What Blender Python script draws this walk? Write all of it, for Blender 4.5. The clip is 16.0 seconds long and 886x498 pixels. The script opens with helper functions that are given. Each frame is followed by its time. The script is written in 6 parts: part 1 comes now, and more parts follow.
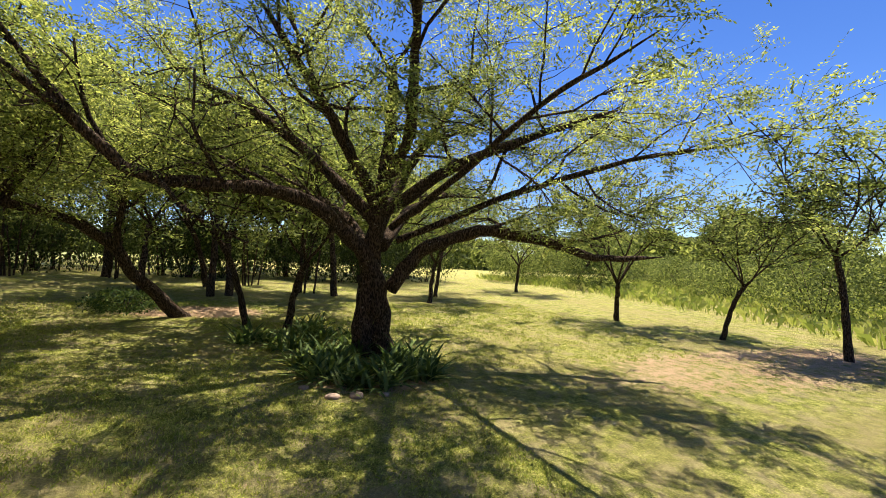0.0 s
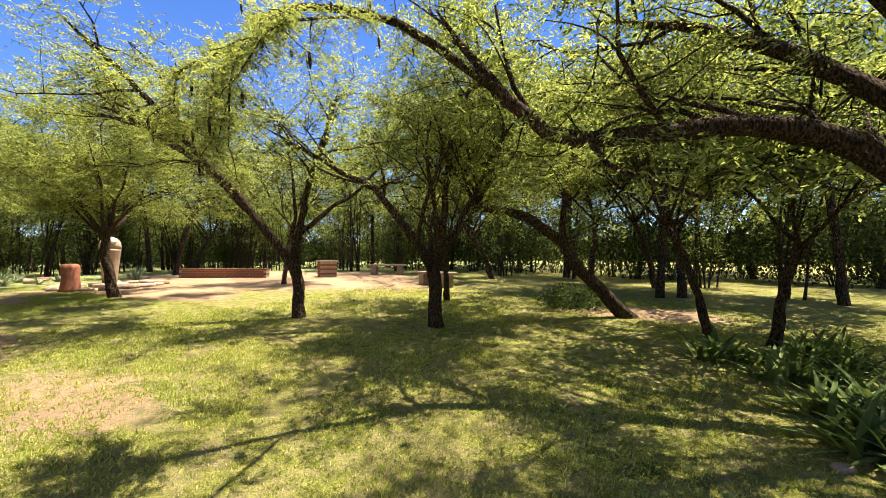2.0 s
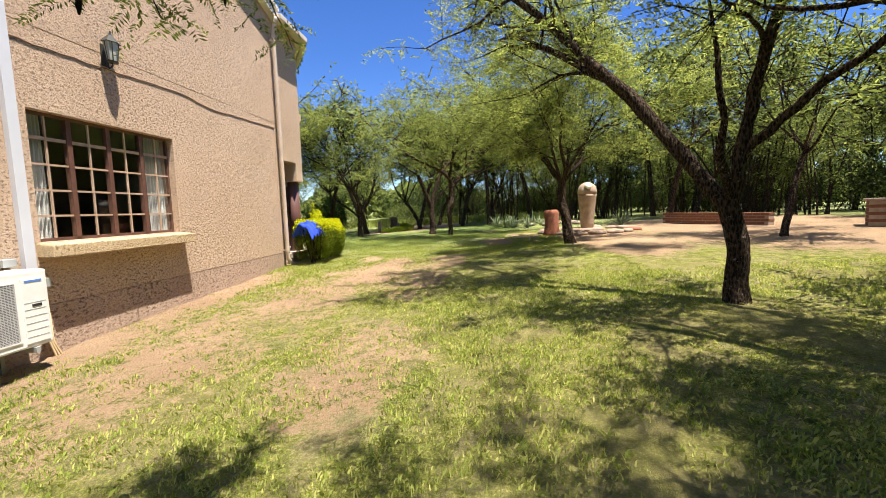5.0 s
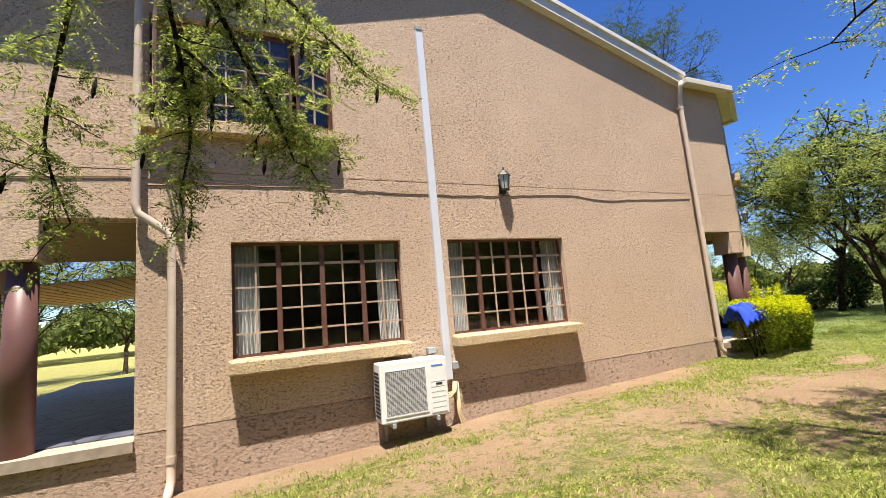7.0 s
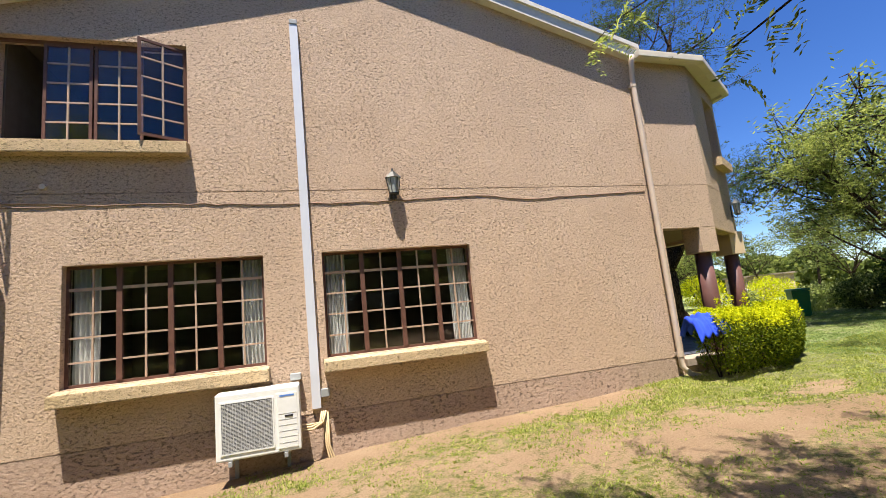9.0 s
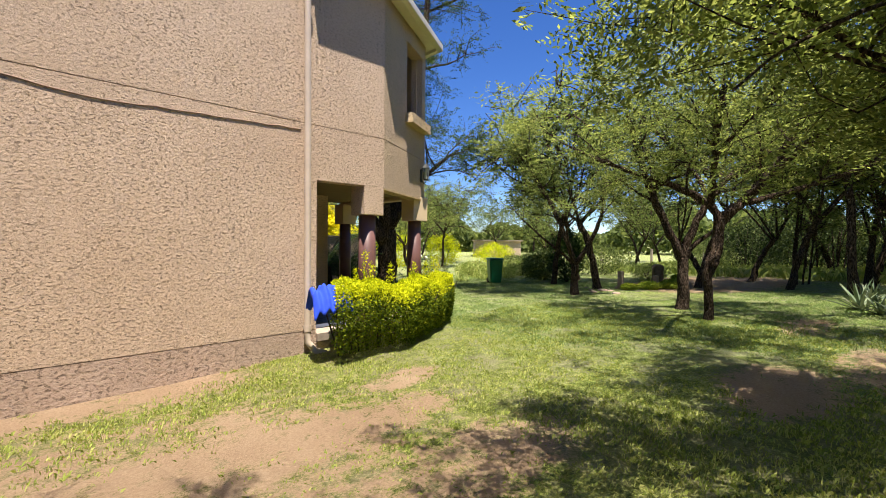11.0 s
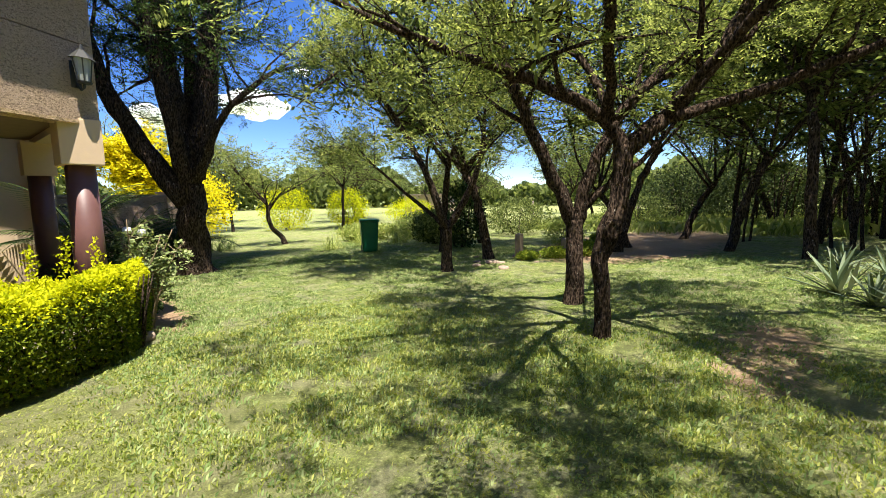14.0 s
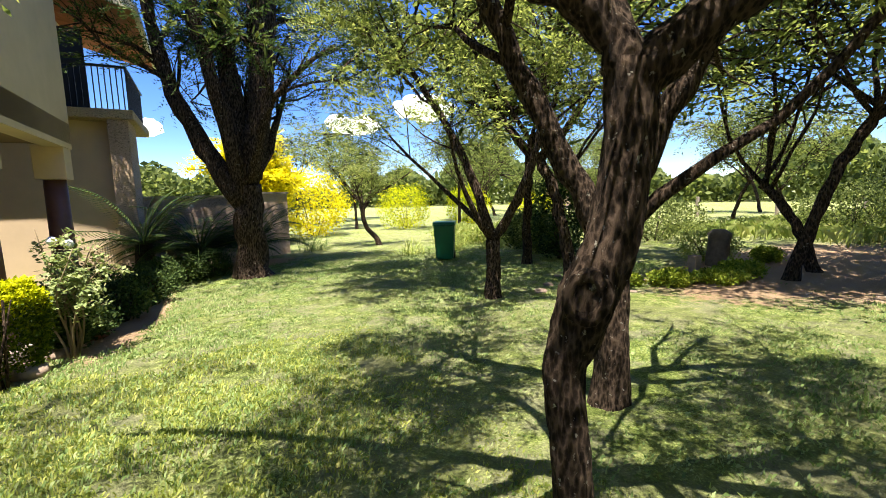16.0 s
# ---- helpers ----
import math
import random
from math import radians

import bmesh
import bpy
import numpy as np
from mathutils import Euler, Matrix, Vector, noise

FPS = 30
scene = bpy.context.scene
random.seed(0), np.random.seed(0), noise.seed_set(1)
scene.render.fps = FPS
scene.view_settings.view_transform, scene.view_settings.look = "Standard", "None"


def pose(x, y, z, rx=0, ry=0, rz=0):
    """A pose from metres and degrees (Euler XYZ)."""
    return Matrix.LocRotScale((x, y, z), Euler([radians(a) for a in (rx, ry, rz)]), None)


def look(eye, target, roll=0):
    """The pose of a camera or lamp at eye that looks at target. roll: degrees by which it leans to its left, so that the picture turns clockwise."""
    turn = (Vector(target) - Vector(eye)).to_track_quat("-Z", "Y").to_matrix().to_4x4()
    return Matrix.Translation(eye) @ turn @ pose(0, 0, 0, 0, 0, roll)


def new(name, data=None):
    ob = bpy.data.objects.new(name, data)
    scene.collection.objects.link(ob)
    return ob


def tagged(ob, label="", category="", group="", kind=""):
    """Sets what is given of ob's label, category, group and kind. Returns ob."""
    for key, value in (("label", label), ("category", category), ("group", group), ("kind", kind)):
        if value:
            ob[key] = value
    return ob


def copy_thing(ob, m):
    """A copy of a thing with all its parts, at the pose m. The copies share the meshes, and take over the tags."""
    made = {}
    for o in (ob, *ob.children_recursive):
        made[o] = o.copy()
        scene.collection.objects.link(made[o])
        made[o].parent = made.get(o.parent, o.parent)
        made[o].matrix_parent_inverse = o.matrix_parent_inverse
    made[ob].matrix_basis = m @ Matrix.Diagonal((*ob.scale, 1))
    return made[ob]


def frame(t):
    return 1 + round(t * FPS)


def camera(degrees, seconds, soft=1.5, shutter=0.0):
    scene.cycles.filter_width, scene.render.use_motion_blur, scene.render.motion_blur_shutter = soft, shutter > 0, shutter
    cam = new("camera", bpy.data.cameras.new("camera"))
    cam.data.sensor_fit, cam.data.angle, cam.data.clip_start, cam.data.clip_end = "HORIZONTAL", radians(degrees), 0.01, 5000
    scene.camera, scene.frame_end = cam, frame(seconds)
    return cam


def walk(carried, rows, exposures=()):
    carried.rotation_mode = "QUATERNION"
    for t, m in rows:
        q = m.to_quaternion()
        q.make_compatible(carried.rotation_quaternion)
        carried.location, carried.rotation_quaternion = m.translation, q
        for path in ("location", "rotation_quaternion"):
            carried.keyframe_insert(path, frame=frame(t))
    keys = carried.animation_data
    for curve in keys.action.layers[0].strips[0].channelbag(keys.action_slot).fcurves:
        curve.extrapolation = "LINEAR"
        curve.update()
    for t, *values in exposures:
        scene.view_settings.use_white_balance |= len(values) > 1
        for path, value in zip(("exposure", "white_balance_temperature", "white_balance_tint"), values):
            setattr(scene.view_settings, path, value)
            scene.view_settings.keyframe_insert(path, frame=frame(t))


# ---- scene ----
cam = camera(91.1, 16.0, soft=0.7)
PATH = [
    (0, (-11.507, -0.028, 1.524), (-12.291, -1.868, 1.566), 2.2),
    (0.5, (-11.513, -0.434, 1.413), (-11.747, -2.42, 1.465), -2.1),
    (1, (-11.533, -0.906, 1.242), (-11.079, -2.849, 1.37), -1.1),
    (1.5, (-11.46, -1.402, 1.25), (-10.753, -3.271, 1.353), -0.6),
    (2, (-11.386, -1.908, 1.228), (-10.341, -3.613, 1.263), -0.2),
    (2.5, (-11.231, -2.447, 1.234), (-9.98, -4.008, 1.227), -0.1),
    (3, (-11.118, -2.979, 1.21), (-9.617, -4.298, 1.13), -0.4),
    (3.2, (-11.049, -3.167, 1.206), (-9.472, -4.393, 1.113), -0.3),
    (5.3, (-9.48, -4.929, 1.184), (-7.56, -4.392, 1.028), -2.8),
    (5.5, (-9.342, -5.071, 1.21), (-7.501, -4.298, 1.086), -3.3),
    (6, (-9.003, -5.344, 1.244), (-7.461, -4.07, 1.237), -3.6),
    (6.5, (-8.693, -5.651, 1.339), (-7.577, -3.995, 1.448), -4.5),
    (7, (-8.213, -5.856, 1.367), (-7.402, -4.047, 1.637), -4.8),
    (7.5, (-7.66, -5.992, 1.392), (-7.082, -4.107, 1.726), -5.4),
    (8, (-7.047, -6.028, 1.383), (-6.516, -4.129, 1.718), -5.4),
    (8.5, (-6.369, -6.015, 1.394), (-5.84, -4.114, 1.718), -5.4),
    (9, (-5.637, -6.07, 1.442), (-5.058, -4.176, 1.721), -5.7),
    (9.5, (-4.904, -6.071, 1.502), (-4.143, -4.229, 1.676), -4.1),
    (10, (-4.326, -6.109, 1.585), (-3.307, -4.389, 1.558), -3.5),
    (10.2, (-4.076, -6.106, 1.592), (-2.943, -4.457, 1.574), -1.6),
    (12.3, (-0.448, -5.26, 1.601), (1.1, -4.005, 1.432), -0.6),
    (12.5, (-0.171, -5.236, 1.606), (1.391, -4.002, 1.417), -0.4),
    (13, (0.538, -5.17, 1.589), (2.109, -3.951, 1.377), 0.0),
    (13.5, (1.265, -5.047, 1.612), (2.842, -3.839, 1.381), -0.5),
    (14, (1.906, -5.005, 1.635), (3.414, -3.715, 1.392), -0.8),
    (14.5, (2.596, -4.911, 1.618), (4.074, -3.585, 1.372), -0.8),
    (15, (3.336, -4.802, 1.62), (4.699, -3.357, 1.382), -0.4),
    (15.5, (4.048, -4.758, 1.612), (5.251, -3.178, 1.379), 0.2),
    (16, (4.896, -4.621, 1.657), (5.845, -2.879, 1.408), -1.4),
]
walk(cam, [(t, look(eye, target, roll)) for t, eye, target, roll in PATH], [
    (0, 1.5, 7000, 12), (1.5, 1.8, 7300, 12), (3.2, 2.0, 6800, 8), (5.3, 1.47, 6600, 10), (9, 1.36, 6500, 10), (10.2, 1.3, 6500, 10),
    (12.3, 1.53, 6450, 10), (14.5, 1.6, 6450, 10), (16, 1.85, 6550, 10)])

G0, G1, G2, G3, G4, G5 = -0.027, 0.418, -0.506, 0.25, -0.232, 0.075
# ================= world, sun, exposure =================
SUN = Vector((-0.12, -0.24, 1.0)).normalized()          # towards the sun
world = bpy.data.worlds.new("sky_world")
scene.world = world
world.use_nodes = True
wn = world.node_tree.nodes
sky = wn.new("ShaderNodeTexSky")
sky.sky_type, sky.sun_disc = "NISHITA", False
sky.sun_elevation = math.asin(SUN.z)
sky.sun_rotation = math.atan2(SUN.x, SUN.y)
sky.altitude, sky.air_density, sky.dust_density, sky.ozone_density = 1400, 1.0, 0.0, 6.0
wn["Background"].inputs["Strength"].default_value = 0.074
deep = wn.new("ShaderNodeHueSaturation")
deep.inputs["Saturation"].default_value = 1.20
deep.inputs["Hue"].default_value = 0.513
world.node_tree.links.new(sky.outputs[0], deep.inputs["Color"])
world.node_tree.links.new(deep.outputs[0], wn["Background"].inputs["Color"])
sun_data = bpy.data.lights.new("sun", "SUN")
sun_data.energy, sun_data.angle, sun_data.color = 5.0, radians(0.53), (1.0, 0.93, 0.82)
sun_ob = new("sun", sun_data)
sun_ob.matrix_world = look(SUN * 60, (0, 0, 0))


# ================= helpers =================
def sstep(a, b, v):
    v = min(1.0, max(0.0, (v - a) / (b - a)))
    return v * v * (3 - 2 * v)


def ground_z(x, y):
    """Height of the lawn: low beside the gable wall, rising towards the woods."""
    a, b = math.tanh(x / 12), math.tanh(y / 12)
    return G0 + G1 * a + G2 * b + G3 * a * b + G4 * a * a + G5 * b * b


def mesh_from(name, verts, faces, material=None, smooth=False):
    me = bpy.data.meshes.new(name)
    me.from_pydata([tuple(map(float, v)) for v in verts], [], [tuple(map(int, f)) for f in faces])
    if smooth:
        me.polygons.foreach_set("use_smooth", [True] * len(me.polygons))
    if material:
        me.materials.append(material)
    me.update()
    return me


def quads_mesh(name, verts, material):
    """Mesh of loose quads: verts is an (n, 4, 3) array."""
    n = len(verts)
    me = bpy.data.meshes.new(name)
    me.vertices.add(n * 4)
    me.vertices.foreach_set("co", np.asarray(verts, dtype=np.float32).reshape(-1))
    me.loops.add(n * 4)
    me.loops.foreach_set("vertex_index", np.arange(n * 4, dtype=np.int32))
    me.polygons.add(n)
    me.polygons.foreach_set("loop_start", np.arange(0, n * 4, 4, dtype=np.int32))
    me.update(calc_edges=True)
    me.validate()
    me.materials.append(material)
    return me


def part(name, bm, material, parent, label=""):
    me = bm
    if not isinstance(bm, bpy.types.Mesh):
        me = bpy.data.meshes.new(name)
        bmesh.ops.recalc_face_normals(bm, faces=bm.faces)
        bm.to_mesh(me)
        bm.free()
        me.materials.append(material)
    ob = new(name, me)
    ob.parent = parent
    if label:
        tagged(ob, label)
    return ob


def thing(name, label, category, group="", at=(0, 0, 0), turn=0.0, kind=""):
    ob = new(name)
    ob.empty_display_size = 0.1
    ob.matrix_basis = Matrix.Translation(at) @ Matrix.Rotation(radians(turn), 4, "Z")
    return tagged(ob, label, category, group, kind)


def box(bm, x0, x1, y0, y1, z0, z1, bevel=0.0, m=None):
    r = bmesh.ops.create_cube(bm, size=1.0)
    vs = r["verts"]
    bmesh.ops.scale(bm, vec=(x1 - x0, y1 - y0, z1 - z0), verts=vs)
    bmesh.ops.translate(bm, vec=((x0 + x1) / 2, (y0 + y1) / 2, (z0 + z1) / 2), verts=vs)
    if bevel:
        es = list({e for v in vs for e in v.link_edges})
        r = bmesh.ops.bevel(bm, geom=es, offset=bevel, segments=2, affect="EDGES", profile=0.6)
        vs = list({v for f in r["faces"] for v in f.verts} | {v for v in vs if v.is_valid})
    if m is not None:
        bmesh.ops.transform(bm, matrix=m, verts=[v for v in vs if v.is_valid])
    return bm


def cyl(bm, p0, p1, r0, r1=None, seg=16):
    p0, p1 = Vector(p0), Vector(p1)
    d = p1 - p0
    m = Matrix.Translation((p0 + p1) / 2) @ d.to_track_quat("Z", "Y").to_matrix().to_4x4()
    bmesh.ops.create_cone(bm, cap_ends=True, segments=seg, radius1=r0, radius2=r0 if r1 is None else r1, depth=d.length, matrix=m)
    return bm


def prism(bm, outline, y0, y1, m=None):
    """Extrude an (x, z) outline from y0 to y1."""
    a = [bm.verts.new((x, y0, z)) for x, z in outline]
    b = [bm.verts.new((x, y1, z)) for x, z in outline]
    bm.faces.new(a)
    bm.faces.new(b[::-1])
    n = len(a)
    for i in range(n):
        bm.faces.new((a[i], b[i], b[(i + 1) % n], a[(i + 1) % n]))
    if m is not None:
        bmesh.ops.transform(bm, matrix=m, verts=a + b)
    return bm


def tube_arrays(points, radii, sides):
    """Verts and quads of a tapering tube along points."""
    P = np.asarray(points, dtype=float)
    T = np.gradient(P, axis=0)
    T /= np.linalg.norm(T, axis=1)[:, None] + 1e-9
    ref = np.array([0.31, 0.95, 0.05]) if abs(T[0][1]) < 0.9 else np.array([1.0, 0.1, 0.0])
    N = np.cross(T, ref)
    N /= np.linalg.norm(N, axis=1)[:, None] + 1e-9
    B = np.cross(T, N)
    a = np.linspace(0, 2 * math.pi, sides, endpoint=False)
    ring = N[:, None, :] * np.cos(a)[None, :, None] + B[:, None, :] * np.sin(a)[None, :, None]
    R = np.asarray(radii)[:, None] * np.ones(sides)[None, :]
    if sides > 20:
        z = np.arange(len(P))[:, None]
        R = R * (1 + 0.055 * np.sin(a * 5 + z * 0.55) + 0.04 * np.sin(a * 9 - z * 0.8 + 1.3) + 0.03 * np.sin(a * 2 + z * 1.7) * np.cos(a * 3 + z * 1.1))
    V = P[:, None, :] + ring * R[:, :, None]
    V = V.reshape(-1, 3)
    F = []
    for i in range(len(P) - 1):
        for j in range(sides):
            k = (j + 1) % sides
            F.append((i * sides + j, i * sides + k, (i + 1) * sides + k, (i + 1) * sides + j))
    return V, F


def tube_mesh(name, tubes, material, caps=True):
    VV, FF, off = [], [], 0
    for pts, rad, sides in tubes:
        V, F = tube_arrays(pts, rad, sides)
        VV.append(V)
        FF += [tuple(i + off for i in f) for f in F]
        if caps:
            FF.append(tuple(off + i for i in range(sides))[::-1])
            FF.append(tuple(off + len(V) - sides + i for i in range(sides)))
        off += len(V)
    return mesh_from(name, np.concatenate(VV), FF, material, smooth=True)


# ================= materials =================
class Mat:
    """A node material under construction."""
    def __init__(self, name, rough=0.8, metal=0.0, spec=0.3):
        self.m = bpy.data.materials.new(name)
        self.m.use_nodes = True
        self.t = self.m.node_tree
        self.b = self.t.nodes["Principled BSDF"]
        self.b.inputs["Roughness"].default_value = rough
        self.b.inputs["Metallic"].default_value = metal
        self.b.inputs["Specular IOR Level"].default_value = spec
        self.co = self.n("ShaderNodeTexCoord").outputs["Object"]

    def n(self, kind, **props):
        nd = self.t.nodes.new(kind)
        for k, v in props.items():
            setattr(nd, k, v)
        return nd

    def link(self, a, b):
        self.t.links.new(a, b)

    def noise(self, scale, detail=4, rough=0.6, co=None, stretch=None):
        nd = self.n("ShaderNodeTexNoise")
        nd.inputs["Scale"].default_value = scale
        nd.inputs["Detail"].default_value = detail
        nd.inputs["Roughness"].default_value = rough
        src = co or self.co
        if stretch:
            mp = self.n("ShaderNodeMapping")
            mp.inputs["Scale"].default_value = stretch
            self.link(src, mp.inputs["Vector"])
            src = mp.outputs[0]
        self.link(src, nd.inputs["Vector"])
        return nd.outputs["Fac"]

    def voronoi(self, scale, feature="F1", stretch=None):
        nd = self.n("ShaderNodeTexVoronoi", feature=feature)
        nd.inputs["Scale"].default_value = scale
        src = self.co
        if stretch:
            mp = self.n("ShaderNodeMapping")
            mp.inputs["Scale"].default_value = stretch
            self.link(src, mp.inputs["Vector"])
            src = mp.outputs[0]
        self.link(src, nd.inputs["Vector"])
        return nd.outputs["Distance"]

    def ramp(self, fac, stops):
        nd = self.n("ShaderNodeValToRGB")
        el = nd.color_ramp.elements
        while len(el) < len(stops):
            el.new(0.5)
        for e, (p, c) in zip(el, stops):
            e.position = p
            e.color = (*c, 1) if len(c) == 3 else c
        self.link(fac, nd.inputs[0])
        return nd.outputs[0]

    def mix(self, fac, a, b, blend="MIX"):
        nd = self.n("ShaderNodeMix", data_type="RGBA", blend_type=blend)
        for sock, v in ((nd.inputs[0], fac), (nd.inputs[6], a), (nd.inputs[7], b)):
            if isinstance(v, (int, float)):
                sock.default_value = v
            elif isinstance(v, tuple):
                sock.default_value = (*v, 1)
            else:
                self.link(v, sock)
        return nd.outputs[2]

    def math(self, op, a, b=0.0):
        nd = self.n("ShaderNodeMath", operation=op)
        for sock, v in ((nd.inputs[0], a), (nd.inputs[1], b)):
            if isinstance(v, (int, float)):
                sock.default_value = v
            else:
                self.link(v, sock)
        return nd.outputs[0]

    def color(self, c):
        if isinstance(c, tuple):
            self.b.inputs["Base Color"].default_value = (*c, 1)
        else:
            self.link(c, self.b.inputs["Base Color"])
        return self

    def rough(self, c):
        self.link(c, self.b.inputs["Roughness"])
        return self

    def bump(self, height, strength=0.5, dist=0.01):
        nd = self.n("ShaderNodeBump")
        nd.inputs["Strength"].default_value = strength
        nd.inputs["Distance"].default_value = dist
        self.link(height, nd.inputs["Height"])
        self.link(nd.outputs[0], self.b.inputs["Normal"])
        return self


def leaf_material(name, dark, mid, light, through_light=0.35):
    k = Mat(name, rough=0.7, spec=0.10)
    g = k.n("ShaderNodeNewGeometry").outputs["Random Per Island"]
    big = k.noise(0.7, 2)
    f = k.math("ADD", k.math("MULTIPLY", g, 0.55), k.math("MULTIPLY", big, 0.45))
    c = k.ramp(f, [(0.2, dark), (0.5, mid), (0.8, light)])
    k.color(c)
    tr = k.n("ShaderNodeBsdfTranslucent")
    lit = k.mix(1.0, c, (1.25, 1.22, 0.82), "MULTIPLY")
    k.link(lit, tr.inputs["Color"])
    ms = k.n("ShaderNodeMixShader")
    ms.inputs[0].default_value = through_light
    out = k.t.nodes["Material Output"]
    k.link(k.b.outputs[0], ms.inputs[1])
    k.link(tr.outputs[0], ms.inputs[2])
    k.link(ms.outputs[0], out.inputs["Surface"])
    return k.m


def plain(name, c, rough=0.6, metal=0.0, spec=0.3, var=0.12, scale=6.0, bump=0.1, bscale=60.0):
    k = Mat(name, rough, metal, spec)
    lo, hi = tuple(v * (1 - var) for v in c), tuple(min(1, v * (1 + var)) for v in c)
    k.color(k.ramp(k.noise(scale, 5), [(0.3, lo), (0.7, hi)]))
    if bump:
        k.bump(k.noise(bscale, 3), bump, 0.004)
    return k.m


def stucco(name, lo, hi, coarse=1.0):
    """Thrown roughcast: rounded lumps, scattered deep pits and ragged torn scars."""
    k = Mat(name, rough=0.94, spec=0.12)
    lumps = k.noise(38 * coarse, 6, 0.72, stretch=(0.8, 0.8, 1.3))
    grit = k.noise(110 * coarse, 4, 0.7)
    patch = k.ramp(k.noise(0.9, 4, 0.65), [(0.36, (0.2, 0.2, 0.2)), (0.56, (1, 1, 1))])
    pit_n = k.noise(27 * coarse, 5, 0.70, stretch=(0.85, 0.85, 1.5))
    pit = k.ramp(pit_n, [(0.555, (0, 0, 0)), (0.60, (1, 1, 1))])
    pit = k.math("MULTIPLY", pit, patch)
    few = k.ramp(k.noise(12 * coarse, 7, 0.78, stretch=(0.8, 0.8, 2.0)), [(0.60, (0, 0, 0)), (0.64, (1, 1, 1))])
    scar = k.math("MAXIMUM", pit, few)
    big = k.noise(0.5, 5)
    base = k.ramp(big, [(0.3, lo), (0.72, hi)])
    streak = k.ramp(k.noise(3.0, 4, stretch=(2.0, 2.0, 0.3)), [(0.5, (0, 0, 0)), (0.75, (1, 1, 1))])
    base = k.mix(k.math("MULTIPLY", streak, 0.2), base, (0.50, 0.40, 0.33))
    # Hollows darker, raised grains lighter: relief shade put into the colour.
    relief_shade = k.ramp(k.math("ADD", k.math("MULTIPLY", lumps, 0.6), k.math("MULTIPLY", grit, 0.4)), [(0.36, (0.74, 0.70, 0.67)), (0.56, (1.06, 1.06, 1.06))])
    base = k.mix(0.9, base, relief_shade, "MULTIPLY")
    # Pits and scars also take a dark colour for the shade inside them.
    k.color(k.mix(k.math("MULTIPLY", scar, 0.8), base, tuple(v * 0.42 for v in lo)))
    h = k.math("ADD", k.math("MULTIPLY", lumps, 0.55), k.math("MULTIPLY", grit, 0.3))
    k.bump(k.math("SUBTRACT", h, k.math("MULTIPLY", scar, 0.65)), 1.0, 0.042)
    return k.m


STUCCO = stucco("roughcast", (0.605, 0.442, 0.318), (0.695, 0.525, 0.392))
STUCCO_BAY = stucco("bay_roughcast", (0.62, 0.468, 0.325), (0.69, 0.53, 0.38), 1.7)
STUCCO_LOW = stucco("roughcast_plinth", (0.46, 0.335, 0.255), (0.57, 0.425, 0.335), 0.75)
SMOOTH = plain("smooth_render", (0.62, 0.475, 0.315), 0.9, var=0.06, scale=2.5, bump=0.3, bscale=25)
SOFFIT = plain("soffit_paint", (0.24, 0.165, 0.085), 0.85, var=0.08)
SILL = stucco("sill_render", (0.62, 0.46, 0.27), (0.70, 0.54, 0.34), 1.1)
# Nearly black: the dimness of the unlit rooms is put into this colour.
INSIDE_DARK = plain("dark_room_wall", (0.11, 0.09, 0.07), 0.9)
STEEL = plain("steel_frame", (0.12, 0.058, 0.042), 0.5, var=0.25, scale=14)
STEEL_PALE = plain("glazing_bar", (0.42, 0.30, 0.22), 0.5, var=0.2, scale=14)
PIPE = plain("painted_pipe", (0.56, 0.45, 0.36), 0.45, var=0.1, scale=5, spec=0.4)
GUTTER = plain("gutter_paint", (0.62, 0.56, 0.45), 0.45, var=0.08, scale=4)
WHITE = plain("white_enamel", (0.78, 0.78, 0.76), 0.4, var=0.05, scale=9)
TRUNKING = plain("white_trunking", (0.60, 0.62, 0.68), 0.45, var=0.05, scale=2)
GREY_PLASTIC = plain("grey_plastic", (0.32, 0.33, 0.33), 0.5)
DARK = plain("dark_metal", (0.03, 0.03, 0.035), 0.45)
BLUE_MARK = plain("blue_mark", (0.10, 0.22, 0.55), 0.5, bump=0)
COLUMN = plain("maroon_column", (0.13, 0.062, 0.055), 0.45, var=0.2, scale=3, spec=0.4)
COPING = plain("concrete_coping", (0.33, 0.265, 0.21), 0.9, var=0.2, scale=8, bump=0.5, bscale=40)
ROOF_RED = plain("red_tile", (0.40, 0.13, 0.08), 0.75, var=0.3, scale=5)
FASCIA = plain("fascia_white", (0.60, 0.57, 0.52), 0.6, var=0.1)
TIMBER = plain("pine_boards", (0.42, 0.23, 0.09), 0.6, var=0.25, scale=7)
CABLE = plain("old_cable", (0.20, 0.13, 0.09), 0.7)
COPPER = plain("lagged_pipe", (0.55, 0.42, 0.25), 0.7)
CURTAIN = plain("curtain_cloth", (0.50, 0.48, 0.47), 0.9, var=0.12, scale=12)
BIN_GREEN = plain("green_plastic", (0.008, 0.16, 0.075), 0.38, var=0.12, scale=5, spec=0.5)
CLOTH = plain("blue_cloth", (0.02, 0.06, 0.55), 0.8, var=0.2, scale=8)
STONE = plain("field_stone", (0.29, 0.215, 0.165), 0.9, var=0.3, scale=6, bump=0.7, bscale=20)
GRANITE = plain("pale_granite", (0.36, 0.27, 0.20), 0.9, var=0.22, scale=9, bump=0.6, bscale=45)
RED_STONE = plain("red_stone", (0.26, 0.10, 0.06), 0.9, var=0.3, scale=6, bump=0.7, bscale=22)
BRICK = plain("red_brick", (0.20, 0.085, 0.05), 0.9, var=0.25, scale=8, bump=0.5)
ks = Mat("slate_paving", rough=0.42, spec=0.5)
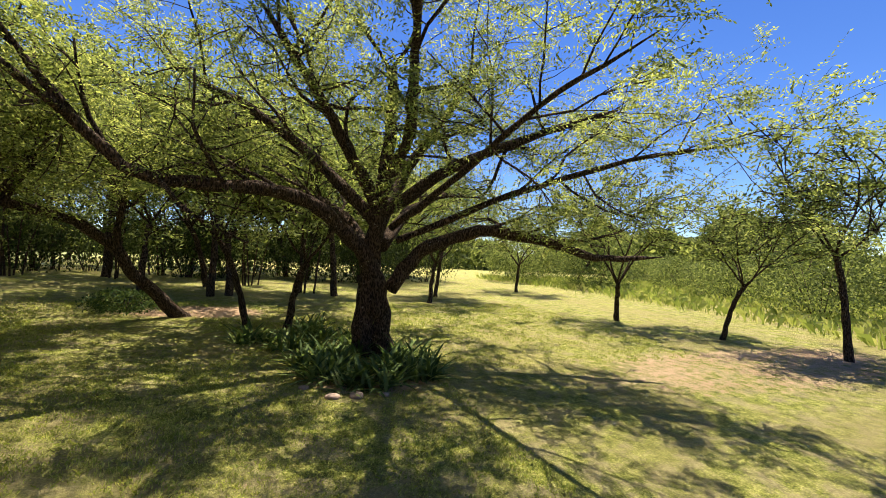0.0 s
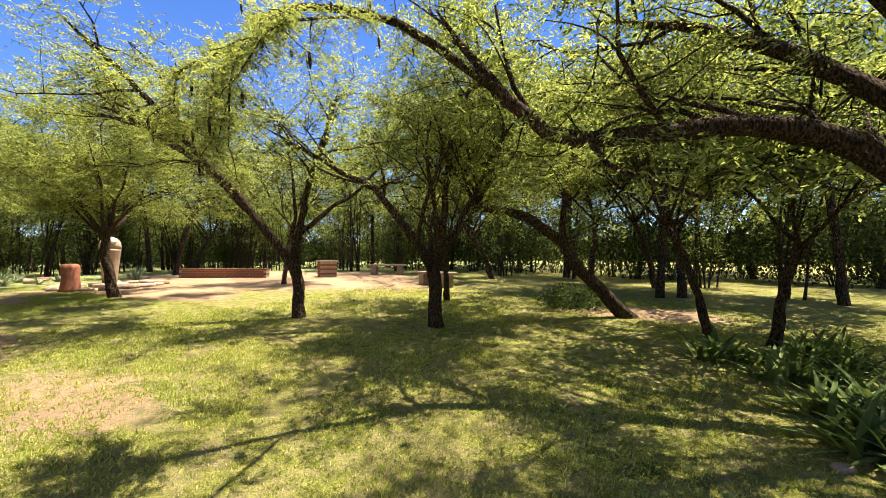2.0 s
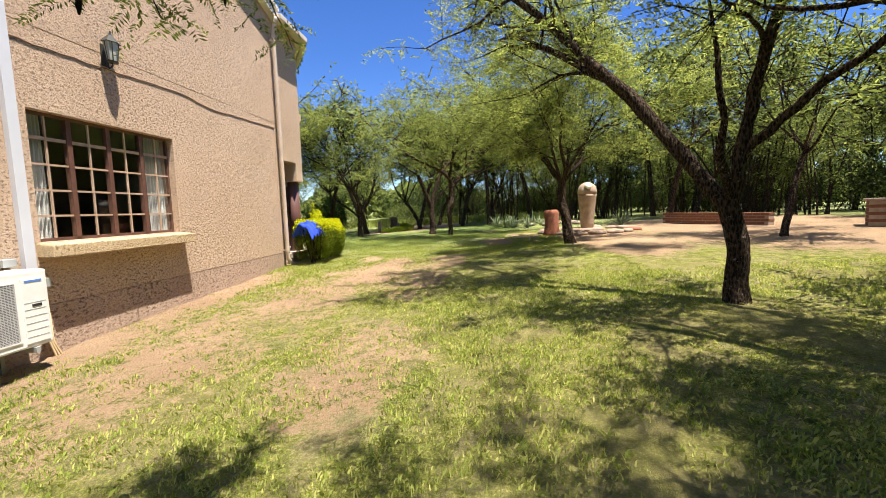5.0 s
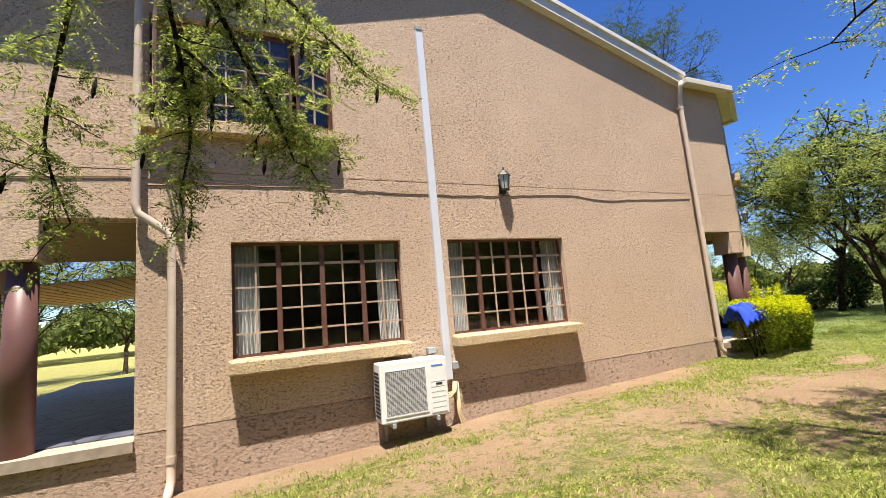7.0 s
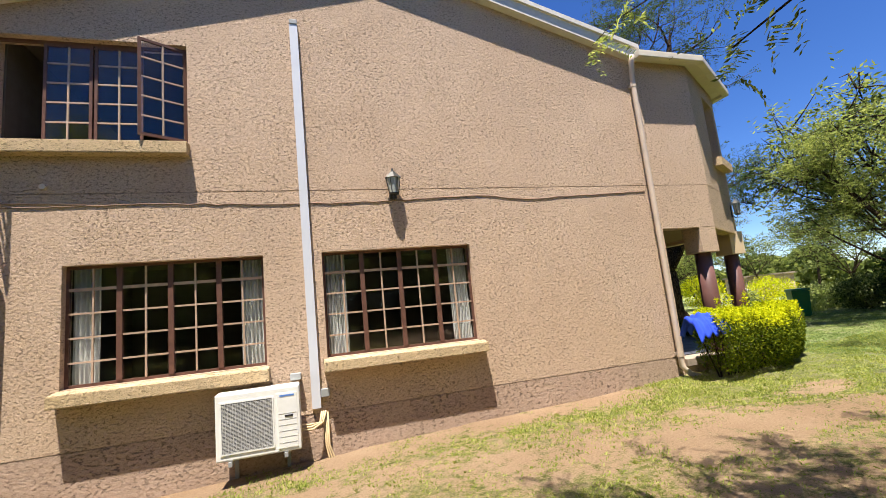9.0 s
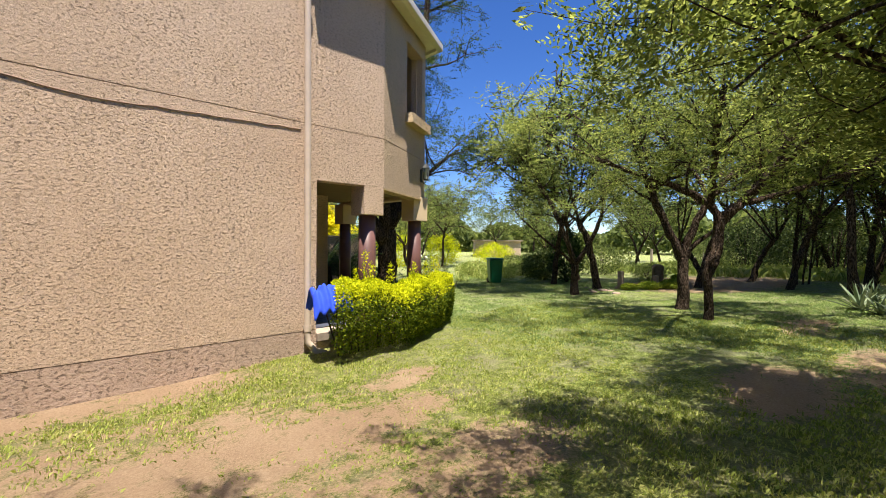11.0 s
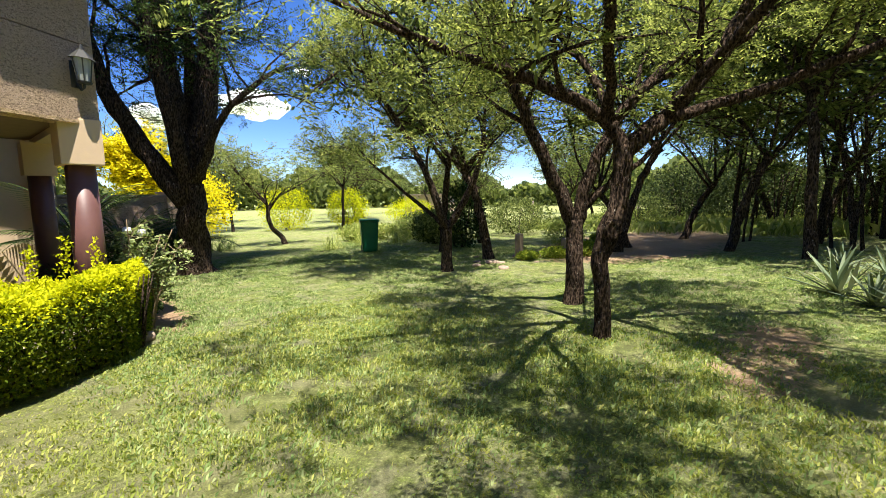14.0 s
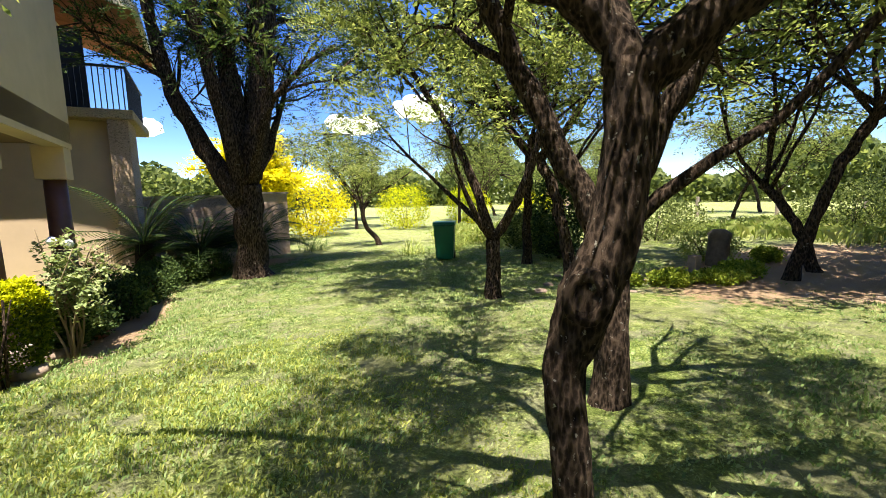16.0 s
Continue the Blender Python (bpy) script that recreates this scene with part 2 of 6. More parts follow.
joint = ks.voronoi(2.6, "DISTANCE_TO_EDGE")
flag = ks.ramp(ks.noise(3.2, 5), [(0.3, (0.045, 0.05, 0.075)), (0.7, (0.11, 0.115, 0.15))])
ks.color(ks.mix(ks.ramp(joint, [(0.015, (1, 1, 1)), (0.05, (0, 0, 0))]), flag, (0.03, 0.028, 0.028)))
ks.bump(ks.math("ADD", ks.ramp(joint, [(0.0, (0, 0, 0)), (0.06, (1, 1, 1))]), ks.math("MULTIPLY", ks.noise(18, 4), 0.4)), 0.7, 0.01)
SLATE = ks.m
BRONZE = plain("lantern_metal", (0.06, 0.06, 0.055), 0.5, metal=0.3)
CLOUD = plain("cloud_white_glow", (0.85, 0.85, 0.86), 1.0, bump=0, var=0.02)
cloud_bsdf = CLOUD.node_tree.nodes["Principled BSDF"]
# Faint glow added to the clouds so their undersides stay white.
cloud_bsdf.inputs["Emission Color"].default_value = (0.9, 0.95, 1.0, 1)
cloud_bsdf.inputs["Emission Strength"].default_value = 0.22

kg = Mat("window_glass", rough=0.03, spec=0.5)
kg.color((0.9, 0.95, 0.95))
kg.b.inputs["Transmission Weight"].default_value = 1.0
kg.b.inputs["IOR"].default_value = 1.45
GLASS = kg.m

kb = Mat("acacia_bark", rough=0.95, spec=0.1)
h1 = kb.noise(22, 7, 0.78, stretch=(1.9, 1.9, 0.6))
h2 = kb.voronoi(34, stretch=(1.6, 1.6, 0.55))
hh = kb.math("ADD", h1, kb.math("MULTIPLY", h2, 0.7))
bc = kb.ramp(hh, [(0.50, (0.008, 0.006, 0.004)), (0.80, (0.034, 0.023, 0.016)), (1.10, (0.105, 0.073, 0.052))])
lich = kb.ramp(kb.noise(34, 3), [(0.655, (0, 0, 0)), (0.69, (1, 1, 1))])
kb.color(kb.mix(kb.math("MULTIPLY", lich, 0.75), bc, (0.36, 0.34, 0.29)))
kb.bump(hh, 1.0, 0.05)
BARK = kb.m

ACACIA = leaf_material("acacia_leaf", (0.065, 0.088, 0.026), (0.165, 0.205, 0.06), (0.36, 0.39, 0.145), 0.62)
WOODS = leaf_material("woodland_leaf", (0.050, 0.070, 0.022), (0.125, 0.16, 0.050), (0.27, 0.31, 0.115), 0.56)
DARKLEAF = leaf_material("dark_leaf", (0.018, 0.036, 0.012), (0.048, 0.082, 0.024), (0.12, 0.165, 0.05), 0.3)
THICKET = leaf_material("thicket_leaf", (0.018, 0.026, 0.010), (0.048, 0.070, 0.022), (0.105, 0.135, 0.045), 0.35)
YELLOWLEAF = leaf_material("golden_leaf", (0.24, 0.31, 0.008), (0.52, 0.55, 0.010), (0.74, 0.72, 0.02), 0.4)
FLOWER = leaf_material("yellow_blossom", (0.42, 0.38, 0.006), (0.70, 0.62, 0.012), (0.82, 0.74, 0.03), 0.35)
STRAP = leaf_material("strap_leaf", (0.05, 0.085, 0.028), (0.12, 0.175, 0.055), (0.28, 0.33, 0.13), 0.35)
ALOE = leaf_material("aloe_leaf", (0.10, 0.14, 0.08), (0.19, 0.23, 0.14), (0.30, 0.32, 0.22), 0.1)
COVER = leaf_material("ground_cover", (0.09, 0.15, 0.016), (0.24, 0.30, 0.03), (0.46, 0.50, 0.08), 0.35)
TALLGRASS = leaf_material("tall_grass", (0.18, 0.24, 0.06), (0.32, 0.38, 0.10), (0.50, 0.50, 0.20), 0.4)
GRASS = leaf_material("lawn_blade", (0.17, 0.225, 0.042), (0.33, 0.385, 0.085), (0.55, 0.54, 0.19), 0.35)

LUSH = leaf_material("lush_blade", (0.13, 0.205, 0.065), (0.26, 0.36, 0.125), (0.46, 0.52, 0.25), 0.35)
# ground: lawn over red-brown soil, told apart by the mesh's own soil attribute
kl = Mat("lawn", rough=0.95, spec=0.1)
at = kl.n("ShaderNodeAttribute", attribute_name="soil").outputs["Fac"]
fine, mid_n, wide = kl.noise(46, 6, 0.8), kl.noise(7, 5, 0.7), kl.noise(0.45, 4)
green = kl.ramp(kl.math("ADD", kl.math("MULTIPLY", fine, 0.5), kl.math("MULTIPLY", mid_n, 0.5)),
                [(0.40, (0.11, 0.135, 0.03)), (0.50, (0.31, 0.345, 0.07)), (0.58, (0.62, 0.60, 0.185))])
speck = kl.ramp(kl.voronoi(52), [(0.08, (1.5, 1.5, 1.4)), (0.5, (0.62, 0.62, 0.58))])
green = kl.mix(0.7, green, speck, "MULTIPLY")
straw = kl.ramp(kl.noise(2.6, 6, 0.75), [(0.46, (0, 0, 0)), (0.60, (1, 1, 1))])
green = kl.mix(kl.math("MULTIPLY", straw, 0.62), green, kl.ramp(fine, [(0.3, (0.27, 0.21, 0.12)), (0.65, (0.52, 0.43, 0.26))]))
green = kl.mix(kl.ramp(wide, [(0.42, (0, 0, 0)), (0.62, (0.55, 0.55, 0.55))]), green, (0.34, 0.29, 0.12))
earth = kl.ramp(kl.math("ADD", kl.math("MULTIPLY", fine, 0.6), kl.math("MULTIPLY", wide, 0.4)),
                [(0.3, (0.33, 0.20, 0.12)), (0.52, (0.53, 0.365, 0.23)), (0.72, (0.68, 0.52, 0.36))])
edge = kl.math("ADD", at, kl.math("MULTIPLY", kl.math("SUBTRACT", mid_n, 0.5), 1.7))
edge = kl.math("ADD", edge, kl.math("MULTIPLY", kl.math("SUBTRACT", fine, 0.5), 1.3))
lush = kl.n("ShaderNodeAttribute", attribute_name="lush").outputs["Fac"]
green = kl.mix(lush, green, kl.mix(1.0, green, (0.90, 1.04, 1.18), "MULTIPLY"))
kl.color(kl.mix(kl.ramp(edge, [(0.32, (0, 0, 0)), (0.62, (1, 1, 1))]), green, earth))
clump = kl.noise(15, 5, 0.7)
kl.bump(kl.math("ADD", kl.math("ADD", fine, kl.math("MULTIPLY", clump, 1.2)), kl.math("MULTIPLY", kl.noise(120, 2), 0.6)), 1.0, 0.05)
LAWN = kl.m


# ================= ground =================
def soil_at(x, y):
    """0 on good lawn, 1 on bare earth."""
    s = 0.0
    for cx, cy, rx, ry, v in SOIL:
        d = math.hypot((x - cx) / rx, (y - cy) / ry)
        s = max(s, v * (1 - sstep(0.55, 1.15, d)))
    wob = noise.noise((x * 0.6, y * 0.6, 3.0)) * 0.35 + noise.noise((x * 1.9, y * 1.9, 7.0)) * 0.2
    near_wall = (1 - sstep(0.2, 1.6, -y)) * sstep(-10.5, -9, x) * (1 - sstep(-1.5, 0.5, x)) if y < 0.3 else 0.0
    s = max(s, 0.75 * near_wall)
    return min(1.0, max(0.0, s + wob * (0.4 + s)))


SOIL = [(-4.2, -1.9, 4.6, 1.2, 0.56), (-2.2, -3.5, 2.4, 0.8, 0.5), (3.0, -13.0, 8.0, 5.0, 0.95), (1.4, -7.9, 3.6, 1.5, 0.85), (-1.4, -2.8, 2.0, 0.6, 0.62), (-6.1, -3.5, 1.5, 0.9, 0.55), (-0.7, -3.9, 1.4, 0.6, 0.6),
        (2.4, -5.1, 1.1, 0.6, 0.72), (3.9, -5.9, 1.5, 0.7, 0.72), (15.5, -1.2, 5.5, 2.6, 0.9), (-6.6, -1.5, 2.2, 0.7, 0.6), (-20.5, -5.2, 5.0, 1.5, 0.5), (6.4, -4.8, 1.3, 0.5, 0.6),
        (-13.0, -6.0, 1.2, 0.8, 0.6), (-10.2, -11.2, 1.8, 1.0, 0.7), (3.7, 4.0, 0.7, 3.4, 0.9), (5.2, 8.2, 2.2, 1.3, 0.9), (0.1, -2.0, 0.8, 0.4, 0.5)]


def build_ground():
    xs = np.concatenate([[-1500, -600, -250, -120, -70], np.arange(-45, -17, 1.0), np.arange(-17, 19, 0.2), np.arange(19, 46, 1.0), [70, 120, 250, 600, 1500]])
    ys = np.concatenate([[-1500, -600, -250, -120, -70], np.arange(-45, -16, 1.0), np.arange(-16, 11, 0.2), np.arange(11, 46, 1.0), [70, 120, 250, 600, 1500]])
    V, soil = [], []
    for y in ys:
        for x in xs:
            far = max(abs(x), abs(y))
            z = ground_z(x, y) + 0.035 * noise.noise((x * 0.35, y * 0.35, 0)) + (0.012 * noise.noise((x * 2.1, y * 2.1, 5)) if far < 20 else 0)
            V.append((x, y, z))
            soil.append(soil_at(x, y) if far < 45 else 0.1)
    nx = len(xs)
    F = [(j * nx + i, j * nx + i + 1, (j + 1) * nx + i + 1, (j + 1) * nx + i) for j in range(len(ys) - 1) for i in range(nx - 1)]
    me = mesh_from("ground", V, F, LAWN, smooth=True)
    me.attributes.new("soil", "FLOAT", "POINT").data.foreach_set("value", soil)
    me.attributes.new("lush", "FLOAT", "POINT").data.foreach_set("value", [sstep(-3.0, 4.0, v[0]) for v in V])
    tagged(new("ground", me), "sunlit lawn with worn patches of bare reddish earth", "ground", kind="structure")


build_ground()


def blades(name, n, x0, x1, y0, y1, h0, h1, w, material, label, category, limit=0.5, tuft=5, seed=1):
    """Grass blades in tufts, fewer where the soil is bare."""
    r = np.random.default_rng(seed)
    cx, cy = r.uniform(x0, x1, n), r.uniform(y0, y1, n)
    keep = [i for i in range(n) if noise.noise((cx[i] * 1.7, cy[i] * 1.7, 2.0)) + 0.6 * noise.noise((cx[i] * 5, cy[i] * 5, 4.0)) > r.uniform(-0.55, 0.15) and soil_at(cx[i], cy[i]) < limit * r.uniform(0.4, 1.5) and not (-9.6 < cx[i] < 0.4 and cy[i] > -0.03)]
    cx, cy = np.repeat(cx[keep], tuft), np.repeat(cy[keep], tuft)
    m = len(cx)
    bx, by = cx + r.normal(0, h1 * 0.5, m), cy + r.normal(0, h1 * 0.5, m)
    a, b = np.tanh(bx / 12), np.tanh(by / 12)
    bz = G0 + G1 * a + G2 * b + G3 * a * b + G4 * a * a + G5 * b * b - 0.01
    h = r.uniform(h0, h1, m)
    az, lean = r.uniform(0, 6.283, m), r.uniform(0.1, 0.9, m)
    d = np.stack([np.cos(az), np.sin(az), np.zeros(m)], 1)
    s = np.stack([-np.sin(az), np.cos(az), np.zeros(m)], 1) * (w * r.uniform(0.6, 1.3, m))[:, None]
    p = np.stack([bx, by, bz], 1)
    midp = p + d * (h * lean * 0.3)[:, None] + np.array([0, 0, 0.62]) * h[:, None]
    tip = p + d * (h * lean)[:, None] + np.array([0, 0, 0.95]) * (h * (1.05 - lean * 0.4))[:, None]
    q = np.stack([p - s, p + s, midp + s * 0.7, tip], 1)
    tagged(new(name, quads_mesh(name, q, material)), label, category, kind="stuff")


# ================= the house =================
BACK = 0.24
RIDGE_X, RIDGE_Z, EAVE_L, EAVE_R, EAVE_Z = -4.6, 7.0, -9.35, 0.12, 5.62
LOW, TOP1 = 0.975, 2.39
PORCH_TOP = {1: 2.47, -1: 2.68}
house = thing("house", "two-storey house with ochre roughcast walls and maroon columns", "house")


def rect(bm, x0, x1, z0, z1, y0=0.0, y1=BACK, m=None):
    return prism(bm, [(x0, z0), (x1, z0), (x1, z1), (x0, z1)], y0, y1, m)


def rake_z(x):
    return RIDGE_Z - abs(x - RIDGE_X) * (RIDGE_Z - EAVE_Z) / (EAVE_R - RIDGE_X)


def gable_wall():
    bm = bmesh.new()
    rect(bm, -9.4, 0.25, -1.2, 0.288, 0.002)
    part("plinth", bm, STUCCO_LOW, house, "coarse sun-bleached roughcast plinth")
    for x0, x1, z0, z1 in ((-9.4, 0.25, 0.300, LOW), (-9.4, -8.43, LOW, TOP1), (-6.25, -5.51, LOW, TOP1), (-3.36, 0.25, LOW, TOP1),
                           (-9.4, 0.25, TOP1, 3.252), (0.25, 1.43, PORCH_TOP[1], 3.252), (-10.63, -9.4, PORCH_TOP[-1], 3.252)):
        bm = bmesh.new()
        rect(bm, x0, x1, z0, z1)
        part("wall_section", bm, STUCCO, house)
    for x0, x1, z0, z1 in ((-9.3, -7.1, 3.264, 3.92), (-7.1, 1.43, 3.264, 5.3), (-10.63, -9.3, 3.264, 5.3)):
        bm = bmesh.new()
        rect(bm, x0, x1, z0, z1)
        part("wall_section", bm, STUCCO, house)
    bm = bmesh.new()
    prism(bm, [(-10.63, 5.3), (1.43, 5.3), (1.43, EAVE_Z), (EAVE_R, EAVE_Z + 0.02), (RIDGE_X, RIDGE_Z + 0.05), (EAVE_L, EAVE_Z + 0.02), (-10.63, EAVE_Z)], 0, BACK)
    part("upper_wall", bm, STUCCO, house, "ochre roughcast upper wall under the gable")
    bm = bmesh.new()
    rect(bm, -9.38, 1.4, 3.24, 3.28, 0.012, BACK - 0.02)
    rect(bm, -9.38, 0.24, 0.28, 0.31, 0.012, BACK - 0.02)
    part("movement_joint", bm, STUCCO_LOW, house)


def angled(side):
    """Frame of a bay's slanting face: x runs from the gable's corner outwards."""
    if side > 0:
        return pose(1.43, 0, 0, 0, 0, 30)
    return pose(-10.63, 0, 0, 0, 0, 150) @ Matrix.Diagonal((1, -1, 1, 1))


def bay(side):
    m = angled(side)
    TOP2 = PORCH_TOP[side]
    for x0, x1, z0, z1 in ((0, 2.04, TOP2, 3.252), (0, 1.0, 3.264, 5.3), (1.0, 1.85, 3.264, 3.95), (1.85, 2.04, 3.264, 5.3), (0, 2.04, 5.3, EAVE_Z)):
        bm = bmesh.new()
        rect(bm, x0, x1, z0, z1, m=m)
        part("bay_wall", bm, STUCCO_BAY, house, "cream roughcast bay wall")
    bm = bmesh.new()
    xe = 3.2 if side > 0 else -12.4
    prism(bm, [(1.03, TOP2), (4.05, TOP2), (4.05, EAVE_Z), (1.03, EAVE_Z)], 0, BACK, Matrix.Translation((xe, 0, 0)) @ pose(0, 0, 0, 0, 0, 90) @ Matrix.Diagonal((1, side, 1, 1)))
    part("bay_wall", bm, SMOOTH, house, "smooth cream rendered bay wall")
    bm = bmesh.new()
    rect(bm, 0.92, 1.93, 3.78, 3.95, -0.16, 0.05, m)
    part("bay_sill", bm, SILL, house, "thick yellow window sill")
    bm = bmesh.new()
    rect(bm, 0.03, 2.03, TOP2 - 0.035, TOP2 - 0.002, -0.006, BACK - 0.01, m)
    part("beam_edge", bm, SILL, house, "yellow painted lower edge of the porch beam")
    # hanging brackets and columns
    gx = 1.43 if side > 0 else -10.63
    s = side
    spots = [(gx - 0.18 * s, 0.2), (xe - 0.2 * s, 1.1), (xe - 0.2 * s, 3.83)]
    for cx, cy in spots:
        bm = bmesh.new()
        box(bm, cx - 0.185, cx + 0.185, cy - 0.2, cy + 0.2, TOP2 - 0.46, TOP2 + 0.02, 0.012)
        part("column_bracket", bm, STUCCO if cy < 1 else SMOOTH, house, "square rendered block above a column")
        bm = bmesh.new()
        cyl(bm, (cx, cy, 0.2), (cx, cy, TOP2 - 0.46), 0.155, 0.135, 28)
        ob = part("column", bm, COLUMN, house, "round maroon painted column")
        for p in ob.data.polygons:
            p.use_smooth = len(p.vertices) == 4
    # porch floor, coping and ceiling
    x_in = 0.25 if side > 0 else -9.4
    out = [(x_in, 0.0), (gx, 0.0), (xe, 1.02), (xe, 4.05), (x_in, 4.05)]
    for name, z0, z1, grow, mat, lab in (("porch_base", -1.0, 0.13, 0.0, STUCCO_LOW, "rendered porch base"), ("porch_coping", 0.13, 0.24, 0.05, COPING, "worn concrete coping round the porch")):
        bm = bmesh.new()
        a = [bm.verts.new((x + (grow * s if x not in (x_in,) else 0), y - (grow if y < 2 else 0), z0)) for x, y in out]
        f = bm.faces.new(a)
        r = bmesh.ops.extrude_face_region(bm, geom=[f])
        bmesh.ops.translate(bm, vec=(0, 0, z1 - z0), verts=[v for v in r["geom"] if isinstance(v, bmesh.types.BMVert)])
        part(name, bm, mat, house, lab)
    bm = bmesh.new()
    a = [bm.verts.new((x - 0.3 * s * (x != x_in), y + (0.3 if y < 2 else 0), 0.255)) for x, y in out]
    f = bm.faces.new(a)
    r = bmesh.ops.extrude_face_region(bm, geom=[f])
    bmesh.ops.translate(bm, vec=(0, 0, -0.02), verts=[v for v in r["geom"] if isinstance(v, bmesh.types.BMVert)])
    part("porch_floor", bm, SLATE, house, "dark blue-grey slate porch floor")
    bm = bmesh.new()
    a = [bm.verts.new((x, y + (0.05 if y < 2 else 0), TOP2 + 0.08)) for x, y in out]
    f = bm.faces.new(a)
    r = bmesh.ops.extrude_face_region(bm, geom=[f])
    bmesh.ops.translate(bm, vec=(0, 0, 0.3), verts=[v for v in r["geom"] if isinstance(v, bmesh.types.BMVert)])
    part("porch_ceiling", bm, SOFFIT, house, "plain painted porch ceiling")
    # eave gutter round the bay
    pts = [(x_in - 0.1 * s, -0.22, 5.62), (gx + 0.13 * s, -0.22, 5.62), (xe + 0.25 * s, 0.86, 5.62), (xe + 0.25 * s, 4.7, 5.62)]
    bm = bmesh.new()
    for p, q in zip(pts, pts[1:]):
        d = Vector(q) - Vector(p)
        mm = Matrix.Translation(p) @ Matrix.Rotation(math.atan2(d.y, d.x), 4, "Z")
        box(bm, -0.03, d.length + 0.03, -0.06, 0.06, -0.05, 0.07, 0.012, mm)
    part("gutter", bm, GUTTER, house, "cream painted eave gutter")
    bm = bmesh.new()
    low = [bm.verts.new((x, y, 5.66)) for x, y, z in pts] + [bm.verts.new((x_in - 0.1 * s, 4.7, 5.66))]
    tip = [bm.verts.new((x_in - 0.1 * s, 1.2, 6.5)), bm.verts.new((x_in - 0.1 * s, 4.7, 6.5))]
    bm.faces.new((low[0], low[1], tip[0]))
    bm.faces.new((low[1], low[2], tip[0]))
    bm.faces.new((low[2], low[3], tip[1], tip[0]))
    bm.faces.new((low[3], low[4], tip[1]))
    bm.faces.new((low[4], low[0], tip[0], tip[1]))
    part("bay_roof", bm, ROOF_RED, house, "red tiled hipped roof over the bay")
    bm = bmesh.new()
    bm.faces.new([bm.verts.new((x, y, 5.635)) for x, y, z in pts] + [bm.verts.new((x_in - 0.1 * s, 4.7, 5.635))])
    part("eave_soffit", bm, GUTTER, house)


def main_roof():
    for s, x1 in ((-1, EAVE_L - 0.1), (1, EAVE_R + 0.1)):
        bm = bmesh.new()
        z1 = rake_z(x1)
        prism(bm, [(RIDGE_X, RIDGE_Z + 0.22), (x1, z1 + 0.22), (x1, z1 + 0.14), (RIDGE_X, RIDGE_Z + 0.14)], -0.14, 9.0)
        part("roof_slope", bm, ROOF_RED, house, "red roof slope")
        bm = bmesh.new()
        prism(bm, [(RIDGE_X, RIDGE_Z + 0.20), (x1, z1 + 0.20), (x1, z1 - 0.02), (RIDGE_X, RIDGE_Z - 0.02)], -0.16, -0.125)
        prism(bm, [(RIDGE_X, RIDGE_Z + 0.25), (x1, z1 + 0.25), (x1, z1 + 0.17), (RIDGE_X, RIDGE_Z + 0.17)], -0.20, -0.10)
        part("barge_board", bm, FASCIA, house, "weathered white barge board")
        bm = bmesh.new()
        prism(bm, [(RIDGE_X, RIDGE_Z + 0.13), (x1, z1 + 0.13), (x1, z1), (RIDGE_X, RIDGE_Z)], -0.12, 0.0)
        part("rake_soffit", bm, FASCIA, house)


def shell():
    """Closing walls, floors and rooms behind the windows, coloured dark to stand for unlit space."""
    bm = bmesh.new()
    rect(bm, -9.4, 0.25, -1, 5.6, 9.0, 9.2)
    rect(bm, -9.4, -9.2, -1, 5.6, BACK, 9.0)
    rect(bm, 0.05, 0.25, -1, 5.6, BACK, 9.0)
    part("side_wall", bm, STUCCO, house)
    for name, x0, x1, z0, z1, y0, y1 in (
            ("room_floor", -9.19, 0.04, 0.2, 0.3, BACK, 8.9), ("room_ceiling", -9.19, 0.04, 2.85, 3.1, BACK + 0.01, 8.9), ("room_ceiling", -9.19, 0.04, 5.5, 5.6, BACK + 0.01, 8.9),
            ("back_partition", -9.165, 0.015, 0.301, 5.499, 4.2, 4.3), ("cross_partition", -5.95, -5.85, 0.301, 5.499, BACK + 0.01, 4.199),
            # Linings added in the dark colour to cover the bright side walls.
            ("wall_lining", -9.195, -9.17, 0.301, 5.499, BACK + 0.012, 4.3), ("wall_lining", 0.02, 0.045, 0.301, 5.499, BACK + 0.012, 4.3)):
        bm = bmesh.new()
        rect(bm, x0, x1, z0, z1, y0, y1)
        part(name, bm, INSIDE_DARK, house)


gable_wall()
bay(1)
bay(-1)
main_roof()
shell()


